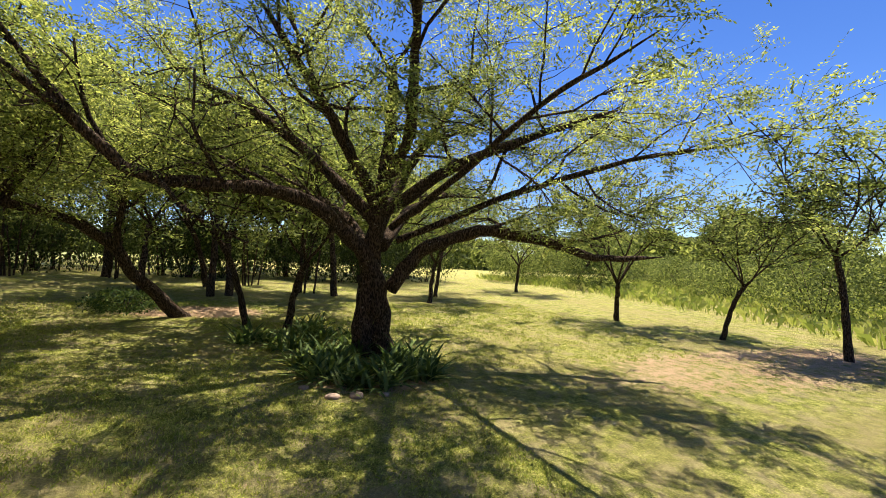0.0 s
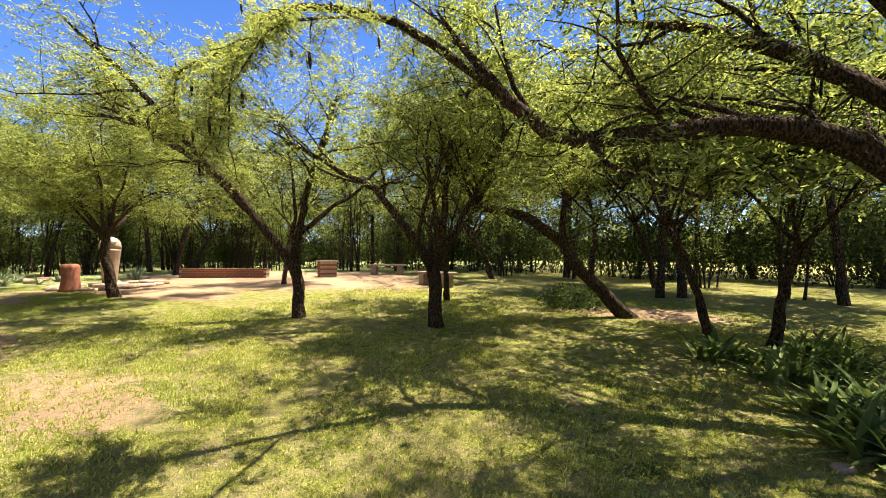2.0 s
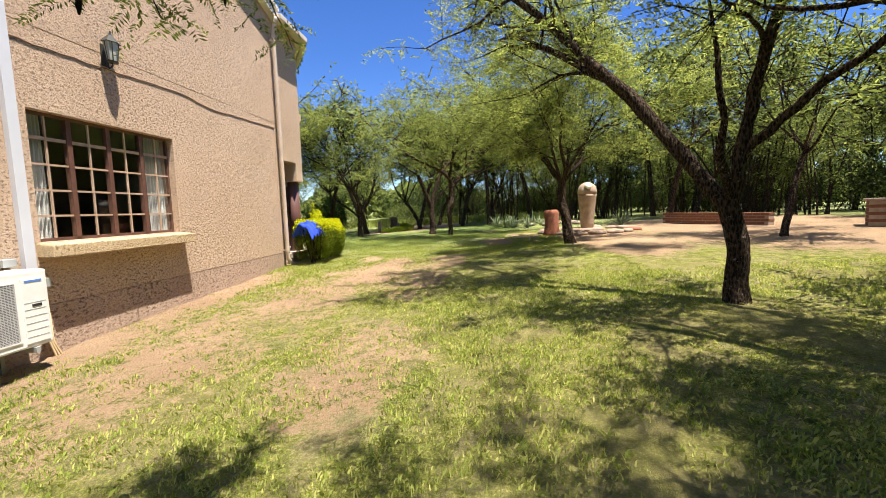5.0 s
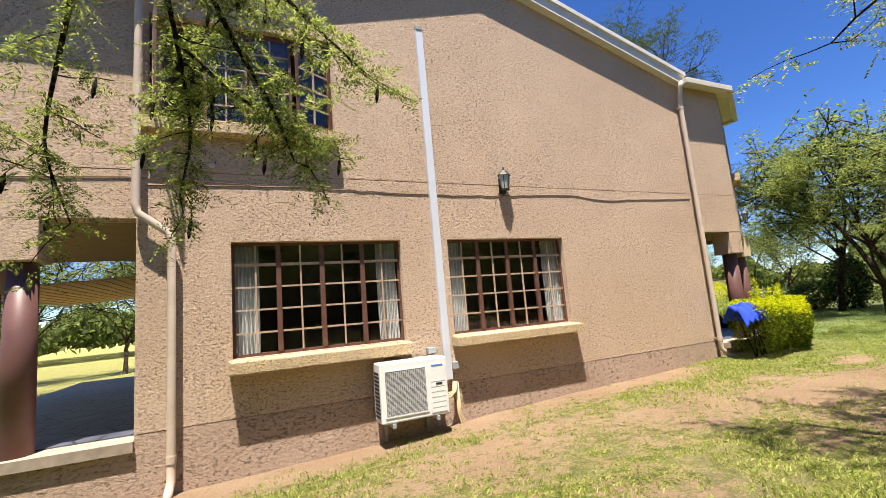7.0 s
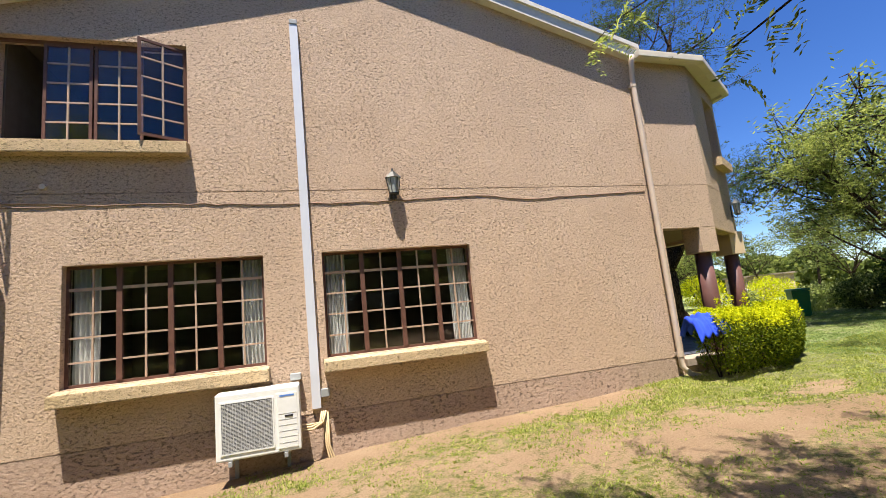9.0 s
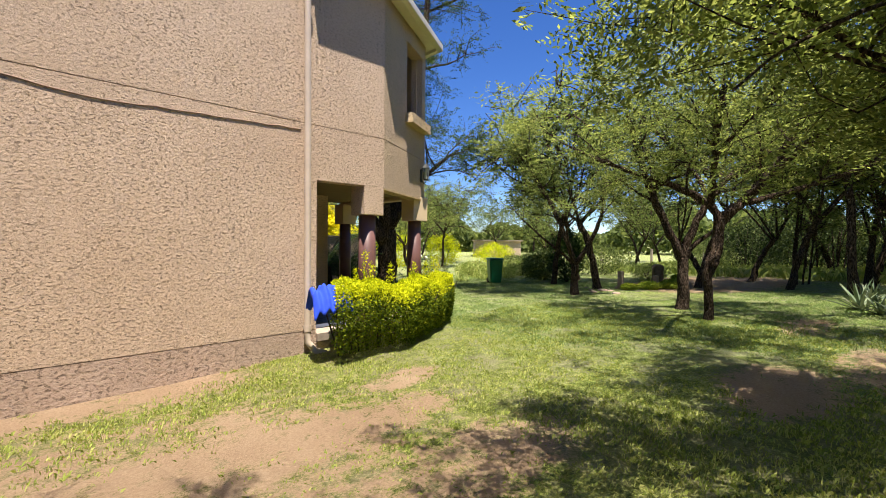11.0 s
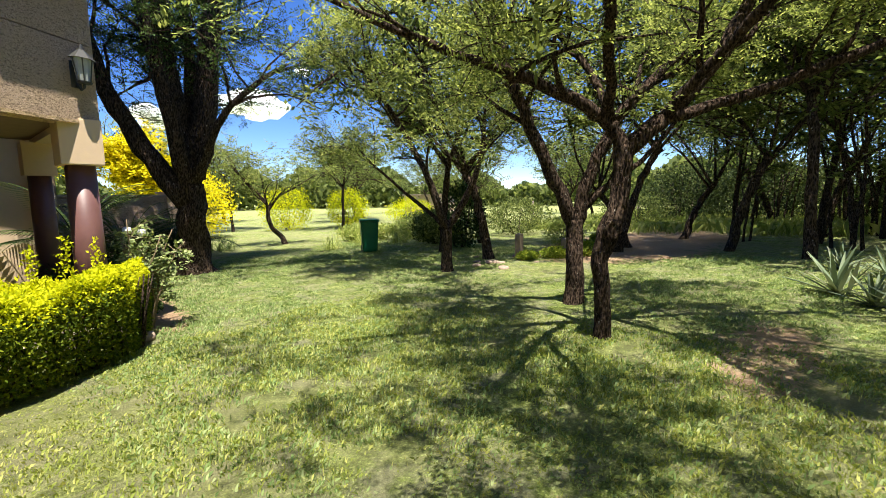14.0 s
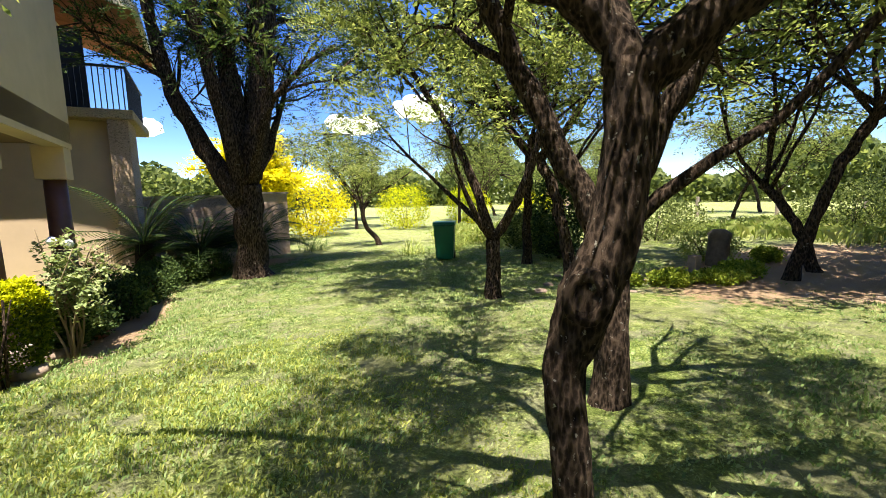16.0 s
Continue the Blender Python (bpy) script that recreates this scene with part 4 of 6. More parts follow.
# lawn acacias
specs = dict(
    a=dict(seed=11, trunk=[(0, 0, -0.1, 0.115), (0.0, 0.0, 0.5, 0.10), (0.06, 0.05, 1.1, 0.10)],
           limbs=[[(0.06, 0.05, 1.0, 0.085), (0.4, 0.4, 1.7, 0.075), (0.8, 0.9, 2.5, 0.065), (1.1, 1.6, 3.3, 0.05), (1.1, 2.4, 4.0, 0.04), (1.0, 3.2, 4.5, 0.025)],
                  [(0.4, 0.4, 1.7, 0.05), (1.3, 1.1, 2.9, 0.045), (2.3, 1.7, 3.6, 0.035), (3.4, 2.2, 3.9, 0.02)],
                  [(0.8, 0.9, 2.5, 0.045), (1.3, 1.7, 3.2, 0.04), (1.9, 2.1, 3.6, 0.03), (2.5, 2.3, 3.8, 0.02)],
                  [(0.06, 0.05, 1.0, 0.08), (0.0, 0.0, 1.7, 0.065), (-0.1, -0.1, 2.5, 0.055), (-0.3, -0.3, 3.4, 0.04), (-0.5, -0.5, 4.4, 0.025)],
                  [(0.0, 0.0, 1.6, 0.05), (-0.4, -0.35, 2.1, 0.04), (-0.8, -0.6, 2.35, 0.03), (-1.3, -0.9, 3.0, 0.02)]], limb_n=4, limb_len=2.5, leaf=0.048, width=0.017, leaflets=18, floor=2.5, per=13),
    b=dict(seed=17, trunk=[(0, 0, -0.1, 0.12), (0.0, 0, 0.5, 0.105), (0.02, 0.02, 1.05, 0.11)],
           limbs=[[(0, 0, 0.95, 0.085), (0.3, 0.25, 1.6, 0.07), (0.7, 0.55, 2.3, 0.055), (1.4, 1.1, 2.8, 0.04), (2.1, 1.7, 3.3, 0.025)],
                  [(0, 0, 0.95, 0.08), (-0.1, -0.1, 1.7, 0.065), (-0.1, -0.2, 2.6, 0.05), (-0.2, -0.3, 3.6, 0.035)],
                  [(0, 0, 1.2, 0.06), (-0.35, -0.3, 1.9, 0.05), (-0.7, -0.5, 2.7, 0.04), (-1.0, -0.8, 3.5, 0.025)]], limb_n=4, limb_len=2.4, per=10, floor=2.2),
    c=dict(seed=23, trunk=[(0, 0, -0.1, 0.14), (0.42, 0.32, 0.5, 0.115), (0.85, 0.66, 1.0, 0.10), (1.1, 0.86, 1.5, 0.095), (1.6, 1.25, 1.95, 0.085), (2.4, 1.85, 2.15, 0.06)],
           limbs=[[(1.1, 0.86, 1.45, 0.06), (1.05, 0.8, 2.3, 0.05), (0.9, 0.7, 3.2, 0.03)]], limb_n=5, limb_len=2.3),
    mon=dict(seed=29, trunk=[(0, 0, -0.1, 0.13), (0.02, 0.10, 0.5, 0.11), (0.05, 0.22, 1.1, 0.10), (0.04, 0.2, 1.6, 0.085)], limb_n=9, limb_len=2.9, per=24),
    m=dict(seed=31, trunk=[(0, 0, -0.1, 0.078), (-0.02, 0.01, 0.35, 0.072), (-0.03, 0.02, 0.6, 0.072), (-0.05, 0.04, 0.87, 0.078), (0.02, -0.02, 1.14, 0.105), (0.08, -0.06, 1.34, 0.09), (0.12, -0.09, 1.7, 0.085), (0.14, -0.10, 1.95, 0.09)],
           limbs=[[(0.14, -0.10, 1.9, 0.075), (0.04, 0.0, 2.15, 0.065), (-0.25, 0.2, 2.35, 0.06), (-0.8, 0.7, 2.6, 0.045), (-1.6, 1.3, 2.9, 0.03), (-2.4, 1.7, 3.2, 0.02)],
                  [(0.14, -0.10, 1.9, 0.09), (0.44, -0.34, 2.2, 0.08), (0.9, -0.7, 2.75, 0.07), (1.2, -1.0, 3.6, 0.05), (1.4, -1.2, 4.4, 0.03)],
                  [(0.44, -0.34, 2.2, 0.055), (1.1, -1.2, 2.5, 0.05), (1.6, -2.1, 2.9, 0.04), (2.0, -2.9, 3.4, 0.025)],
                  [(0.44, -0.34, 2.2, 0.05), (0.1, -1.2, 3.0, 0.04), (-0.6, -2.0, 3.5, 0.03), (-1.4, -2.8, 3.7, 0.02)],
                  [(0.1, -1.2, 3.0, 0.035), (0.4, -2.0, 3.4, 0.03), (0.3, -2.9, 3.7, 0.02)],
                  [(0.14, -0.10, 1.9, 0.05), (0.3, 0.3, 2.7, 0.04), (0.2, 0.9, 3.5, 0.03), (-0.3, 1.4, 4.2, 0.02)],
                  [(0.04, 0.0, 2.15, 0.05), (-0.7, -0.2, 2.9, 0.045), (-1.5, -0.5, 3.4, 0.035), (-2.2, -0.7, 3.7, 0.02)],
                  [(-0.7, -0.2, 2.9, 0.04), (-1.3, -0.9, 3.4, 0.035), (-2.1, -1.4, 3.7, 0.02)]], limb_n=0, limb_len=2.5, floor=2.35, leaf=0.050, width=0.019, leaflets=16, per=14),
    n=dict(seed=37, trunk=[(0, 0, -0.1, 0.125), (0.0, 0.0, 0.6, 0.105), (0.02, 0.02, 1.2, 0.10)],
           limbs=[[(0.02, 0.02, 1.1, 0.09), (-0.25, 0.25, 1.8, 0.08), (-0.55, 0.5, 2.6, 0.07), (-0.8, 0.7, 3.5, 0.055), (-1.0, 0.9, 4.4, 0.03)],
                  [(0.02, 0.02, 1.1, 0.09), (0.15, -0.12, 1.8, 0.08), (0.4, -0.35, 2.5, 0.07), (0.9, -0.75, 3.1, 0.055), (1.7, -1.4, 3.7, 0.03)]], limb_n=3, limb_len=2.4, floor=2.3, per=11),
    l=dict(seed=41, trunk=[(0, 0, -0.1, 0.12), (0, 0, 0.5, 0.10), (0, 0, 0.95, 0.10)],
           limbs=[[(0, 0, 0.9, 0.08), (-0.15, 0.2, 1.7, 0.07), (-0.4, 0.5, 2.6, 0.055), (-0.9, 0.9, 3.6, 0.04), (-1.4, 1.3, 4.4, 0.02)],
                  [(0, 0, 0.9, 0.075), (0.2, -0.3, 1.5, 0.065), (0.35, -0.6, 2.3, 0.05), (0.4, -0.7, 3.4, 0.03)]], limb_n=5, limb_len=2.7, floor=2.2, per=20),
)
lawn_label = dict(a="forked acacia with a slanting limb on the lawn", b="multi-limbed acacia on the lawn", c="strongly leaning acacia at the edge of the woods",
                  mon="acacia standing in front of the stone monument", m="crooked dark-barked acacia with a scarred knot on its trunk",
                  n="forked acacia with pale lichened bark", l="slender forked acacia with bare lower limbs")
place = dict(a=(-5.0, -7.3), b=(-7.5, -8.0), c=(-10.2, -10.6), mon=(1.0, -6.8), m=(6.075, -3.50), n=(7.2, -2.7), l=(8.58, 0.6))
variants = {}
for key, sp in specs.items():
    variants[key] = grow_tree(**sp)
    plant_tree(variants[key], *place[key], label=lawn_label[key])

# the tall dark tree by the yard wall
tall = grow_tree(47, [(0, 0, -0.1, 0.25), (0.0, 0, 0.6, 0.21), (0.0, 0.0, 1.1, 0.20), (0.05, 0, 1.5, 0.17)],
                 limbs=[[(-0.05, 0, 1.2, 0.17), (-0.5, 0.25, 2.0, 0.14), (-0.9, 0.45, 2.9, 0.11), (-1.1, 0.6, 4.2, 0.08), (-1.3, 0.7, 5.8, 0.05)],
                        [(0.0, 0, 1.5, 0.18), (-0.1, 0.1, 2.6, 0.16), (-0.15, 0.2, 4.0, 0.13), (0.0, 0.3, 6.2, 0.08), (0.0, 0.3, 7.8, 0.04)],
                        [(0.05, 0, 1.6, 0.19), (0.3, -0.15, 2.8, 0.17), (0.45, -0.2, 4.2, 0.14), (0.7, -0.4, 6.0, 0.09), (0.9, -0.5, 7.6, 0.04)],
                        [(-0.05, 0, 1.3, 0.13), (-0.25, -0.2, 2.4, 0.11), (-0.55, -0.35, 3.8, 0.09), (-0.7, -0.6, 5.6, 0.06), (-0.9, -0.7, 7.0, 0.03)],
                        [(0.1, 0, 1.6, 0.12), (0.25, 0.3, 2.9, 0.10), (0.35, 0.6, 4.4, 0.08), (0.4, 0.9, 6.2, 0.04)]],
                 limb_n=4, limb_len=2.6, kids=(8, 8), leaf=0.050, width=0.019, per=15, leaflets=14, leaf_mat=DARKLEAF, spray=0.28, floor=2.5)
plant_tree(tall, 5.75, 5.8, label="tall dark multi-stemmed tree shading the yard wall", name="shade_tree", size=1.42)

# a small leaning tree on the far lawn and a blossoming tree behind the yard wall
lean_tree = grow_tree(53, [(0, 0, -0.1, 0.10), (-0.12, 0.08, 0.35, 0.085), (-0.42, 0.25, 0.7, 0.075), (-0.52, 0.3, 1.1, 0.07), (-0.5, 0.3, 1.5, 0.06)],
                      limbs=[[(-0.5, 0.3, 1.3, 0.05), (-0.2, 0.2, 1.8, 0.04), (0.5, -0.1, 2.2, 0.03), (1.2, -0.4, 2.7, 0.015)],
                             [(-0.5, 0.3, 1.5, 0.05), (-0.8, 0.5, 2.0, 0.04), (-1.2, 0.7, 2.5, 0.03), (-1.5, 0.9, 3.0, 0.015)]],
                      limb_n=4, limb_len=1.7, kids=(4, 4), leaf=0.075, width=0.03, per=7, leaflets=10, spray=0.26, floor=1.6)
plant_tree(lean_tree, 10.18, 9.52, label="small leaning tree with a thin grey crown on the lawn", name="leaning_tree")
gold_tree = grow_tree(59, [(0, 0, -0.1, 0.12), (0.05, 0, 0.8, 0.10), (0.05, 0.05, 1.6, 0.09)], limb_n=7, limb_len=1.9, spread=0.7, rise=0.6, kids=(6, 6), leaf=0.13, width=0.06,
                      per=15, leaflets=8, spray=0.34, leaf_mat=FLOWER, detail=False, floor=1.2)
plant_tree(gold_tree, 6.9, 13.6, label="tree covered in golden-yellow blossom behind the yard wall", name="blossom_tree", crown_label="golden blossom")

# woodland variants, copied through the woods
woods = []
for i, (h, ln) in enumerate(((1.5, 2.6), (2.0, 2.8), (1.3, 2.9), (1.8, 2.5), (2.4, 2.7))):
    r0 = np.random.default_rng(100 + i)
    lean = r0.normal(0, 0.22, 2)
    trunk = [(0, 0, -0.1, 0.085), (lean[0] * 0.4, lean[1] * 0.4, h * 0.4, 0.07), (lean[0], lean[1], h * 0.8, 0.065), (lean[0] * 1.6, lean[1] * 1.5, h, 0.062)]
    woods.append(grow_tree(100 + i, trunk, limb_n=5, limb_len=ln, spread=0.75, rise=0.7, kids=(6, 4), leaf=0.125, width=0.048, per=8, leaflets=7, spray=0.42, leaf_mat=WOODS, detail=False))


def wood_tree(i, x, y, size, turn, label="slender woodland acacia with bare stems", group="woodland acacias"):
    plant_tree(woods[i % 5], x, y, turn, size, label, group, name="woodland_tree")


known = [(-22.7, -17.4), (-17.6, -14.9), (-21.2, -9.7), (-22.1, -7.2), (-23.1, -5.1), (-12.1, -9.3), (-11.4, -9.4), (-10.8, -14.4), (-10.0, -16.7), (-13.9, -14.6), (-16.7, -13.2),
         (0.1, -11.0), (-6.1, -10.7), (-8.6, -14.1), (-10.3, -14.2), (10.4, 0.8), (11.1, 2.9), (17.0, -1.9), (14.0, -3.5), (13.0, -5.0), (19.0, -5.2), (12.9, -1.3), (14.0, -1.3),
         (13.6, 3.3), (16.5, -5.1)]
rw = random.Random(5)
for i, (x, y) in enumerate(known):
    wood_tree(i, x, y, (rw.uniform(1.2, 1.5) if (x > 10 or y < -12.5) and x > -14 else rw.uniform(0.8, 1.0)) if y < 5 else 0.7, rw.uniform(0, 360))
fill = []
for _ in range(900):
    x, y = rw.uniform(-22, 34), rw.uniform(-34, 1)
    dense = (y < -15.5 - 1.5 * math.sin(x * 0.4) and x > -16) or (x > 12 and y < -5.5) or (x > 7.5 and y < -9.5) or (x > 20 and y < 0) or (x < -16 and y < -24)
    if not dense or (-1 < x < 9 and y > -17):
        continue
    if all((x - a) ** 2 + (y - b) ** 2 > 2.3 ** 2 for a, b in fill + known):
        fill.append((x, y))
    if len(fill) > 68:
        break
for i, (x, y) in enumerate(fill):
    wood_tree(i, x, y, rw.uniform(1.15, 1.75), rw.uniform(0, 360))
for i, (x, y, s) in enumerate(((-17, 16, 1.5), (-21, 19, 1.6), (-13, 21, 1.4), (-26, 14, 1.5), (-30, 8, 1.2), (-16, 30, 1.8), (-24, 28, 1.8), (-9, 28, 1.6), (-34, -3, 1.0), (-38, -12, 1.1), (-30, -22, 1.2),
                               (12, 18, 1.0), (16, 14, 1.0), (20, 18, 1.2), (25, 12, 1.1), (24, 22, 1.3), (15, 26, 1.3), (30, 17, 1.2), (19, 8, 0.9), (23, 5, 1.0), (30, 6, 1.2), (36, 10, 1.3), (10, 24, 1.2), (34, 24, 1.3), (28, 30, 1.5))):
    wood_tree(i + 2, x, y, s, 77 * i, "leafy tree on the far side of the garden", "garden trees")


# thickets of thin saplings between the trees
saplings = []
for i in range(3):
    r0 = np.random.default_rng(150 + i)
    lb = []
    for k in range(4):
        a = r0.uniform(0, 6.283)
        e = np.array([math.cos(a), math.sin(a)]) * r0.uniform(0.3, 0.9)
        s0 = r0.normal(0, 0.25, 2)
        lb.append([(s0[0], s0[1], -0.1, 0.035), (s0[0] + e[0] * 0.2, s0[1] + e[1] * 0.3, 1.2, 0.028), (s0[0] + e[0] * 0.7, s0[1] + e[1] * 0.6, 2.4, 0.022), (s0[0] + e[0], s0[1] + e[1], 3.8, 0.010)])
    saplings.append(grow_tree(150 + i, [(0, 0, -0.1, 0.04), (0.1, 0.05, 1.5, 0.032), (0.0, 0.15, 3.0, 0.02)], limbs=lb, limb_n=1, limb_len=1.5, kids=(1, 2), leaf=0.13, width=0.05, per=8, leaflets=6,
                              spray=0.36, leaf_mat=WOODS, detail=False, floor=1.1))
for k in range(66):
    if k < 44:
        x, y = rw.uniform(-15, 24), rw.uniform(-23, -15.5)
        if -0.5 < x < 7 and y > -17.5:
            continue
    else:
        x, y = rw.uniform(13.5, 27), rw.uniform(-14, -3.0)
    plant_tree(saplings[k % 3], x, y, rw.uniform(0, 360), rw.uniform(0.8, 1.25), "clump of thin dark saplings in the woods", "woodland saplings", name="sapling")


# ================= shrubs and low plants =================
def shrub_mesh(seed, rx, ry, rz, n, leaf, width, mat, shell_=0.55):
    """Leaves filling a bushy volume, denser towards its skin; with a few stems."""
    r = np.random.default_rng(seed)
    d = r.normal(0, 1, (n, 3))
    d /= np.linalg.norm(d, axis=1)[:, None]
    bump = 1 + 0.18 * np.sin(d[:, 0] * 5 + seed) * np.cos(d[:, 1] * 4) + r.normal(0, 0.09, n)
    p = d * (shell_ + (1 - shell_) * r.uniform(0, 1, n) ** 0.5)[:, None] * bump[:, None] * np.array([rx, ry, rz])
    p[:, 2] += rz * 0.95
    p = p[p[:, 2] > 0.02]
    m = len(p)
    ld = r.normal(0, 1, (m, 3)) + np.array([0, 0, 0.4])
    ld /= np.linalg.norm(ld, axis=1)[:, None]
    wd = np.cross(ld, r.normal(0, 1, (m, 3)))
    wd /= np.linalg.norm(wd, axis=1)[:, None] + 1e-6
    l, w = leaf * r.uniform(0.6, 1.3, m)[:, None], width * 0.5
    return quads_mesh("foliage", np.stack([p, p + ld * l * 0.5 + wd * w, p + ld * l, p + ld * l * 0.5 - wd * w], 1), mat)


def stems_mesh(seed, n, rx, ry, h):
    r = np.random.default_rng(seed)
    tubes = []
    for _ in range(n):
        a, q = r.uniform(0, 6.283), r.uniform(0.2, 0.8)
        e = (math.cos(a) * rx * q, math.sin(a) * ry * q, h * r.uniform(0.7, 1.1))
        tubes.append((np.array([(e[0] * 0.15, e[1] * 0.15, -0.05), (e[0] * 0.5, e[1] * 0.5, h * 0.4), e]), np.array([0.018, 0.013, 0.006]), 5))
    return tube_mesh("woody_base", tubes, BARK)


def shrub(name, seed, x, y, rx, ry, rz, n, leaf, width, mat, label, group="", turn=0.0):
    s = thing(name, label, "shrub", group, at=(x, y, ground_z(x, y)), turn=turn)
    part("woody_base", stems_mesh(seed, 7, rx, ry, rz * 1.4), None, s)
    part("foliage", shrub_mesh(seed, rx, ry, rz, n, leaf, width, mat), None, s)
    return s


def hedge():
    """Golden clipped hedge round the porch, with a trail of taller shoots."""
    r = np.random.default_rng(61)
    line = np.array([(0.20, -0.58), (1.4, -0.62), (2.3, -0.15), (3.2, 0.42), (3.4, 0.6)])
    t = r.uniform(0, 3.45, 76000)
    i = np.minimum(t.astype(int), 3)
    f = (t - i)[:, None]
    c = line[i] * (1 - f) + line[i + 1] * f
    n = len(c)
    hgt = 0.84 - 0.03 * t + 0.05 * np.sin(t * 5) + 0.03 * np.sin(t * 13)
    u, v = r.uniform(-1, 1, n), r.uniform(0, 1, n)
    onskin = r.uniform(0, 1, n) < 0.75
    v = np.where(onskin & (r.uniform(0, 1, n) < 0.55), r.uniform(0.88, 1.06, n), v ** 0.8)
    u = np.where(onskin & (v < 0.88), np.sign(u) * r.uniform(0.85, 1.12, n), u)
    w = 0.46 * (0.72 + 0.3 * np.sin(np.clip(v, 0, 1) * 2.4)) + 0.04 * np.sin(t * 9)
    off = np.array([0.45, -0.9])
    p = np.stack([c[:, 0] + u * w * off[0] * 1.0, c[:, 1] + u * w * 1.0, 0.12 + v * hgt], 1)
    shoots = []
    for sx, sy, hh in ((0.75, -0.5, 1.35), (0.9, -0.45, 1.18), (1.25, -0.45, 1.15), (1.9, -0.25, 1.12), (2.4, 0.05, 1.12), (2.65, 0.15, 1.2), (2.9, 0.3, 1.15), (0.6, -0.5, 1.1)):
        m = 170
        q = r.uniform(0, 1, m)
        shoots.append(np.stack([sx + r.normal(0, 0.06, m) * (1.2 - q), sy + r.normal(0, 0.06, m) * (1.2 - q), 0.72 + q * (hh - 0.6)], 1))
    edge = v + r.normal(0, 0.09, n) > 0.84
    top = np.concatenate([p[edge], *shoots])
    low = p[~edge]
    h = thing("hedge", "clipped golden-leaved hedge along the porch edge", "hedge")
    # Lower leaves: older and greener, with their shade also put into the colour.
    for nm, q, mat in (("golden_foliage", top, YELLOWLEAF), ("shaded_foliage", low, leaf_material("hedge_green_shaded", (0.028, 0.055, 0.006), (0.085, 0.125, 0.010), (0.24, 0.28, 0.014), 0.3))):
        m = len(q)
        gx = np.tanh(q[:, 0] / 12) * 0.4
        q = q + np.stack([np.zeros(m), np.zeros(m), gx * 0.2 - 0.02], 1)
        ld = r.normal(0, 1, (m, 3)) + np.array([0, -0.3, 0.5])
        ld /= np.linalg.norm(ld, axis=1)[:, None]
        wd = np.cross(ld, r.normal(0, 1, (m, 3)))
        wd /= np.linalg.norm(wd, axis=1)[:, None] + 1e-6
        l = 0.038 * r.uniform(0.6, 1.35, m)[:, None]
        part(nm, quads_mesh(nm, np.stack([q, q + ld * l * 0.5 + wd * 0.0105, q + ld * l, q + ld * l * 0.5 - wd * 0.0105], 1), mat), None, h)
    tubes = []
    for k in range(26):
        f = 0.1 + k / 25 * 3.1
        i = min(int(f), 3)
        c = line[i] * (1 - (f - i)) + line[i + 1] * (f - i)
        for _ in range(3):
            a = r.normal(0, 0.08, 2)
            tubes.append((np.array([(c[0], c[1], -0.08), (c[0] + a[0], c[1] + a[1], 0.4), (c[0] + a[0] * 2, c[1] + a[1] * 2, 0.85)]), np.array([0.014, 0.011, 0.005]), 5))
    part("woody_base", tube_mesh("woody_base", tubes, BARK), None, h)


hedge()


def strap_plant(name, x, y, n, length, width, seed, mat, label, category, group="", stiff=0.5, spread=0.25):
    """Rosette of long arching leaves with a folded midrib."""
    r = np.random.default_rng(seed)
    V, F = [], []
    for _ in range(n):
        az = r.uniform(0, 6.283)
        L, up = length * r.uniform(0.6, 1.15), r.uniform(0.35, 1.3)
        d = np.array([math.cos(az), math.sin(az), 0])
        s = np.array([-d[1], d[0], 0])
        p = np.array([r.normal(0, spread * 0.4), r.normal(0, spread * 0.4), 0.0])
        b = len(V)
        for k in range(6):
            q = k / 5
            w = width * (0.75 + 0.6 * q - 1.35 * q ** 3) * 0.5
            V += [p - s * w, p + np.array([0, 0, -w * 0.5]), p + s * w]
            ang = up - q * (1.7 - stiff * 1.7) 
            p = p + (d * math.cos(ang) + np.array([0, 0, math.sin(ang)])) * L / 5
        for k in range(5):
            a = b + k * 3
            F += [(a, a + 1, a + 4, a + 3), (a + 1, a + 2, a + 5, a + 4)]
    t = thing(name, label, category, group, at=(x, y, ground_z(x, y) - 0.02))
    part("leaf_rosette", mesh_from("leaf_rosette", V, F, mat, True), None, t)
    return t


rp = random.Random(8)
first = [strap_plant("strap_leaf_plant", 0, 0, 26, 0.52, 0.055, 70 + k, STRAP, "clump of arching strap-leaved plants under the acacia", "plant", "plants under the big acacia") for k in range(3)]
for k, ob in enumerate(first):
    x, y = (-12.5, -12.8, -13.3)[k], (-6.0, -5.8, -5.7)[k]
    ob.matrix_basis = Matrix.Translation((x, y, ground_z(x, y) - 0.02))
for k in range(46):
    a, d = rp.uniform(0, 6.283), rp.uniform(0.35, 1.15)
    x, y = -13.1 + math.cos(a) * d * 1.0, -6.5 + math.sin(a) * d * 0.9
    if k > 33:
        x, y = rp.uniform(-13.2, -11.2), rp.uniform(-9.4, -7.6)
    copy_thing(first[k % 3], pose(x, y, ground_z(x, y) - 0.02, 0, 0, rp.uniform(0, 360)) @ Matrix.Scale(rp.uniform(0.75, 1.15), 4))

